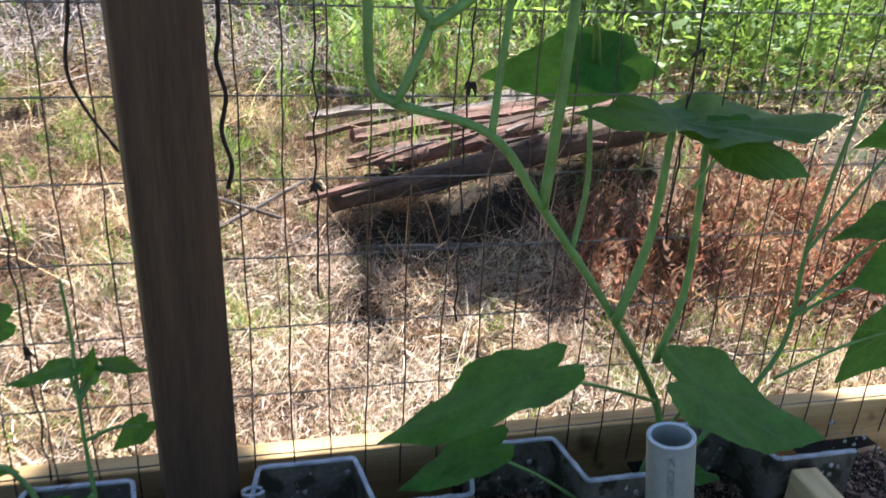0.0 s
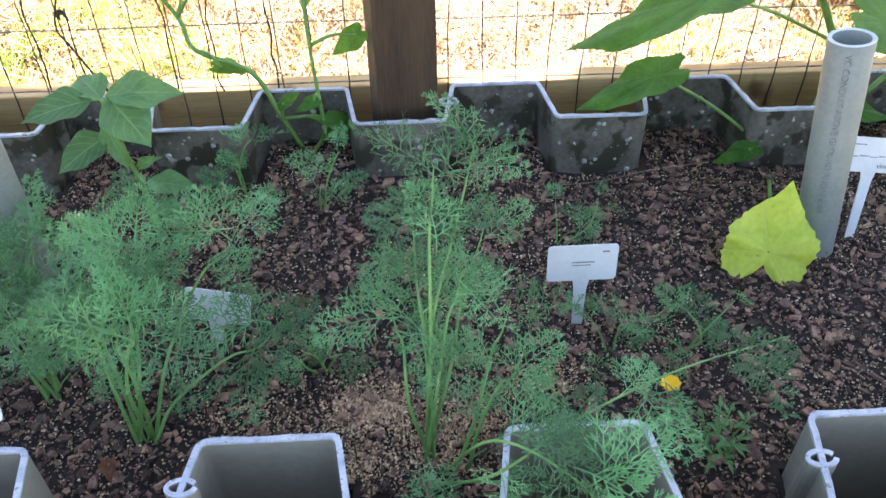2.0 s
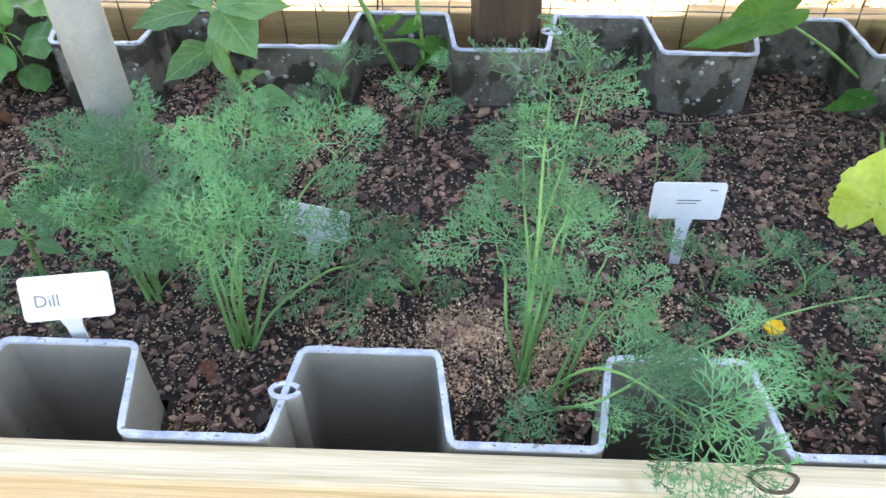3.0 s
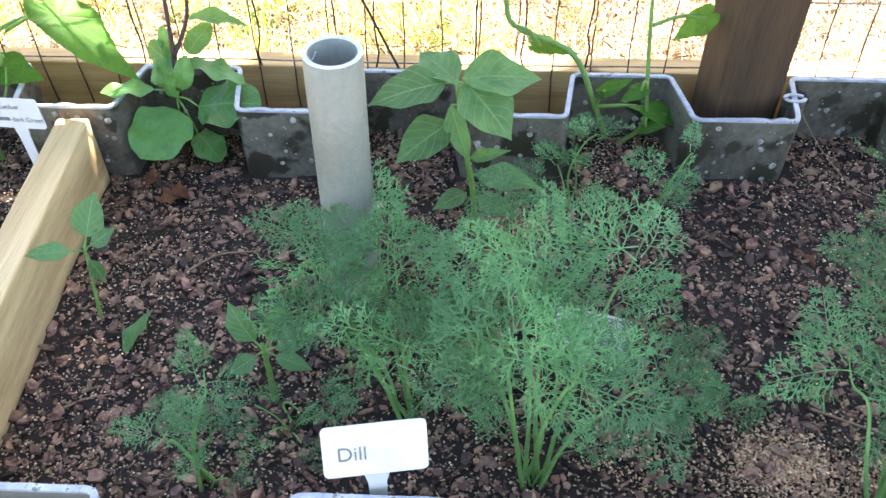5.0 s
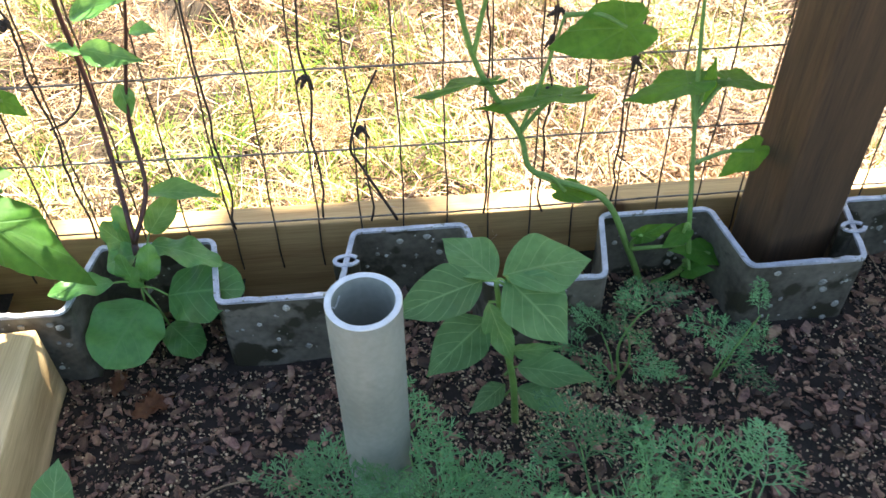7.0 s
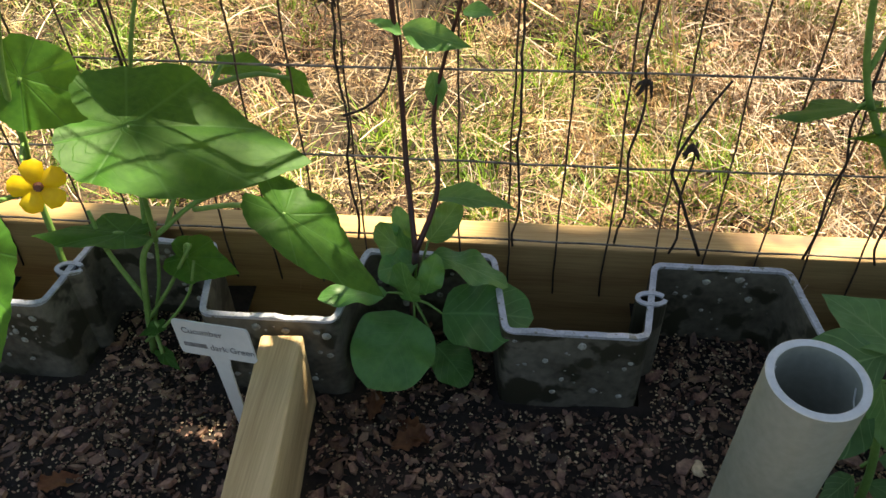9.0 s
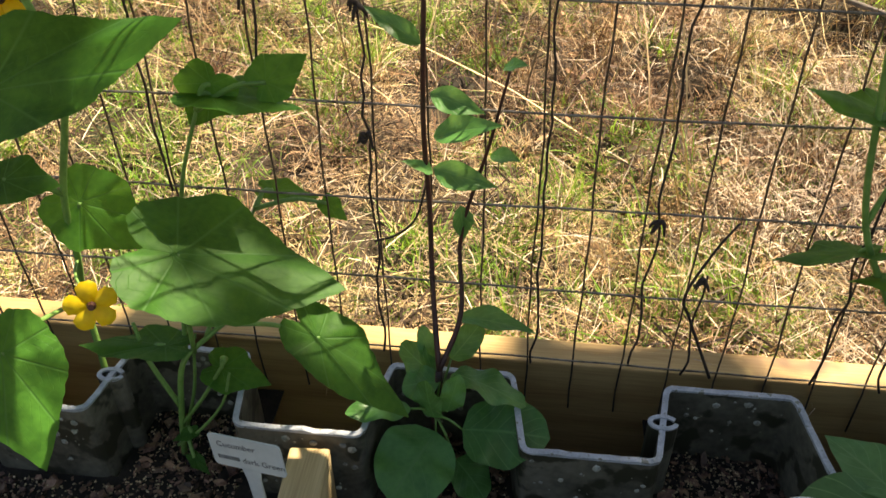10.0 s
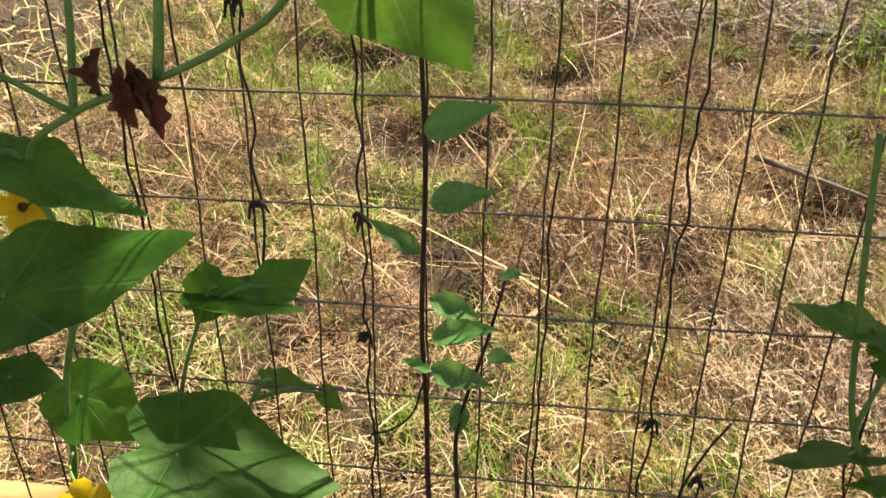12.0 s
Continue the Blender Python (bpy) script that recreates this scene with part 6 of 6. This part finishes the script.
def slab(x, y, z, l, w, turn, material, seed):
    """A rotten plank: split, bowed and ragged at its edges and ends."""
    t = thing("old_plank", (x, y, z), "weathered splintered old plank lying on the logs", "plank", "fallen wood")
    t.rotation_euler = (0.10, -0.05, turn)
    bm, n, rows_ = bmesh.new(), 18, []
    for i in range(n + 1):
        u = (i / n - 0.5) * l
        a, b = [w / 2 * (0.75 + 0.6 * noise.noise((u * 9, seed * 3.7, k))) for k in (1, 5)]
        end = 0.35 if i in (0, n) else 1.0
        h = 0.010 * noise.noise((u * 4, seed, 2)) - 0.06 * (u / l) ** 2 * l
        th = 0.009 * (0.8 + 0.5 * noise.noise((u * 13, seed, 7)))
        rows_.append([bm.verts.new((u, c, h + d)) for c, d in ((-a * end, -th), (-a * end, th), (0.1 * w * noise.noise((u * 20, seed, 3)), th * 0.5), (b * end, th), (b * end, -th))])
    for p, q in zip(rows_, rows_[1:]):
        for k in range(5):
            bm.faces.new((p[k], p[(k + 1) % 5], q[(k + 1) % 5], q[k]))
    bm.faces.new(rows_[0][::-1])
    bm.faces.new(rows_[-1])
    part("plank", bm, material, t)


for k, (x, y, z, l, w, turn, m_) in enumerate(((0.95, 2.02, 0.20, 0.42, 0.12, -0.25, M_SLAB), (1.30, 1.38, 0.185, 0.62, 0.045, 0.30, M_REDWOOD), (1.50, 1.52, 0.20, 0.75, 0.06, 0.34, M_SLAB), (1.22, 1.22, 0.175, 0.55, 0.035, 0.36, M_REDWOOD),
                                               (1.62, 1.34, 0.21, 0.60, 0.05, 0.28, M_BARK), (1.12, 1.54, 0.18, 0.48, 0.05, 0.10, M_SLAB), (1.75, 1.66, 0.22, 0.60, 0.07, 0.25, M_SLAB), (1.40, 1.30, 0.20, 0.40, 0.02, 0.20, M_REDWOOD), (1.02, 1.42, 0.165, 0.34, 0.03, 0.45, M_BARK))):
    slab(x, y, z, l, w, turn, m_, k)


# ---- trees: trunks beyond the logs, and crowns added out of view to shade the bed and the wood's edge ----
M_CROWN = mat("tree_leaf", (0.04, 0.10, 0.02), (0.10, 0.20, 0.04), 0.5, 3, 0.0, 60, vary=0.4, islands=True, thin=0.25)


def crown_mesh(seed, count, half, size, keep=None, origin=(0, 0, 0)):
    r = np.random.RandomState(seed)
    p = r.uniform(-1, 1, (count * 2, 3))
    p = p[(p ** 2).sum(1) < 1.0][:count] if keep is None else p
    p = p * half
    if keep is not None:
        ok = np.array([keep(*(q + origin)) > c for q, c in zip(p, r.uniform(0, 1, len(p)))])
        p = p[ok][:count]
    n = len(p)
    d = r.normal(0, 1, (n, 3)) * (1, 1, 0.5)
    d /= np.linalg.norm(d, axis=1)[:, None]
    up = r.normal(0, 0.5, (n, 3)) + (0, 0, 1)
    s_ = np.cross(d, up)
    s_ /= np.linalg.norm(s_, axis=1)[:, None]
    l = r.uniform(size * 0.6, size * 1.2, n)[:, None]
    v = np.stack([p - d * l * 0.5, p + s_ * l * 0.28, p + d * l * 0.5, p - s_ * l * 0.28], 1).reshape(-1, 3)
    f = np.arange(n)[:, None] * 4 + [0, 1, 2, 3]
    me = bpy.data.meshes.new("crown")
    me.from_pydata(v.tolist(), [], f.tolist())
    me.materials.append(M_CROWN)
    return me


def tree(foot, height, r, lean, label, crown=None, crown_at=(0, 0, 0), limbs=5, seed=0):
    t = thing("tree", foot, label, "tree", "trees")
    rnd = random.Random(seed)
    top = Vector((lean[0], lean[1], height))
    pts = [Vector((0, 0, -0.1)), top * 0.3 + Vector((rnd.uniform(-.05, .05), rnd.uniform(-.05, .05), 0)), top * 0.7, top]
    line = smooth_line(pts, 6)
    part("trunk", tube(bmesh.new(), line, [r * (1 - 0.7 * i / (len(line) - 1)) for i in range(len(line))], 12), M_TRUNK, t, smooth=True)
    c = Vector(crown_at)
    for k in range(limbs):
        a = line[int(len(line) * (0.55 + 0.4 * k / limbs))]
        e = c + Vector((rnd.uniform(-.6, .6), rnd.uniform(-.4, .4), rnd.uniform(-.1, .3)))
        part("limb", tube(bmesh.new(), smooth_line([a, a.lerp(e, 0.5) + Vector((0, 0, 0.15)), e], 5), [r * 0.35 * (1 - 0.8 * i / 10) for i in range(11)], 7), M_TRUNK, t, smooth=True)
    if crown:
        ob = mesh_part("crown", crown, None, t)
        ob.location = c
    return t


# the first crown is unseen, its leaves set to shade the bed: thick over its middle, broken towards the divider, with
# flecks round the log
def shade_keep(x, y, z):
    k = (z - 0.1) / SUN_WAY.z
    gx, gy = x - SUN_WAY.x * k, y - SUN_WAY.y * k
    patch = noise.noise((gx * 4.5, gy * 4.5, 7)) + 0.35 * noise.noise((gx * 13, gy * 13, 8))
    if gy > 0.10:
        if 0.95 < gx < 1.60 and 0.62 < gy < 1.02:
            return 1.0
        return 1.0 if 0.95 < gx < 1.72 and 0.44 + 0.1 * patch < gy < 1.06 and patch > -0.22 else 0.0
    if gy < -0.75 and x > 1.25 + 0.3 * patch:       # leaves added over the bed itself to darken it, whose own shade falls before it
        return 1.0 if ((gx - 0.95) / 1.05) ** 2 + ((gy + 1.35) / 1.15) ** 2 < 0.75 + 0.5 * noise.noise((gx * 1.7, gy * 1.7, 44)) + 0.25 * patch else 0.0
    edge = min(1.0, max(0.0, ((0.065 if noise.noise((gx * 4.3, 3, 9)) > -0.05 else 0.005) + 0.03 * patch - gy) / 0.03))
    if ((gx - 0.5) / 1.55) ** 4 + ((gy + 0.55) / 0.90) ** 4 > 1 + 0.6 * noise.noise((gx * 1.6, gy * 1.6, 44)):
        return 0.0
    if gy < -0.70:
        return 1.0 if patch > -0.5 or gy > -0.86 else 0.0
    if -0.50 < gx < -0.05 and -0.44 < gy < -0.215 + 0.02 * patch:      # gap cut in the crown so sun falls by the divider plank
        return 1.0 if patch > (0.30 if gx < -0.26 else -0.14 if gy > -0.29 else -0.32) else 0.0
    if gx < -0.44:
        return edge if gx < -0.54 or patch > 0.05 else 0.0
    if gx < -0.22:
        return edge * (1.0 if gy > -0.185 + (gx + 0.415) * 0.28 or (gy < -0.44 and patch > -0.02) else 0.0)
    if gx < 0.05:
        return edge * (1.0 if patch > -0.42 else 0.0)
    return edge * (1.0 if patch > (-0.48 if gx < 0.4 else -0.60) else 0.2)


C = Vector((1.95, 0.30, 2.75))
# added shade caster: its crown exists only for the shadow that shade_keep carves
tree((4.6, 1.3, 0.1), 2.8, 0.12, (-0.9, -0.2), "unseen leafy tree added beyond the fence to shade the bed",
     crown_mesh(1, 110000, (1.75, 1.95, 0.28), 0.062, shade_keep, C), C - Vector((4.6, 1.3, 0.1)), 6, 1)
small = crown_mesh(2, 2600, (1.3, 1.2, 0.9), 0.13)
for k, (x, y, h, r, lean) in enumerate(((1.7, 5.6, 4.2, 0.10, (0.25, 0.3)), (2.6, 6.2, 4.6, 0.08, (-0.1, 0.4)), (4.6, 5.4, 4.4, 0.12, (0.2, 0.3)), (0.1, 6.9, 4.8, 0.12, (0, 0.4)), (6.0, 6.4, 4.8, 0.14, (0, 0.3)), (-2.2, 7.2, 5.0, 0.13, (0.1, 0.2)), (3.4, 8.0, 5.2, 0.15, (0, 0.2)), (-4.5, 8.2, 5.0, 0.15, (0, 0.2)))):
    tree((x, y, ground_height(x, y)), h, r, lean, "slim woodland tree with a leafy crown", small, (lean[0], lean[1], h), 4, 20 + k)
for k, (x, y, h, r, lean) in enumerate(((1.62, 3.45, 2.1, 0.085, (0.10, 0.2)), (2.62, 3.2, 3.4, 0.07, (0.05, 0.2)), (0.42, 4.1, 2.2, 0.04, (-0.2, 0.3)))):
    tree((x, y, ground_height(x, y)), h, r, lean, "bare dark tree trunk among the undergrowth", None, (lean[0], lean[1], h + 0.2), 3, 40 + k)
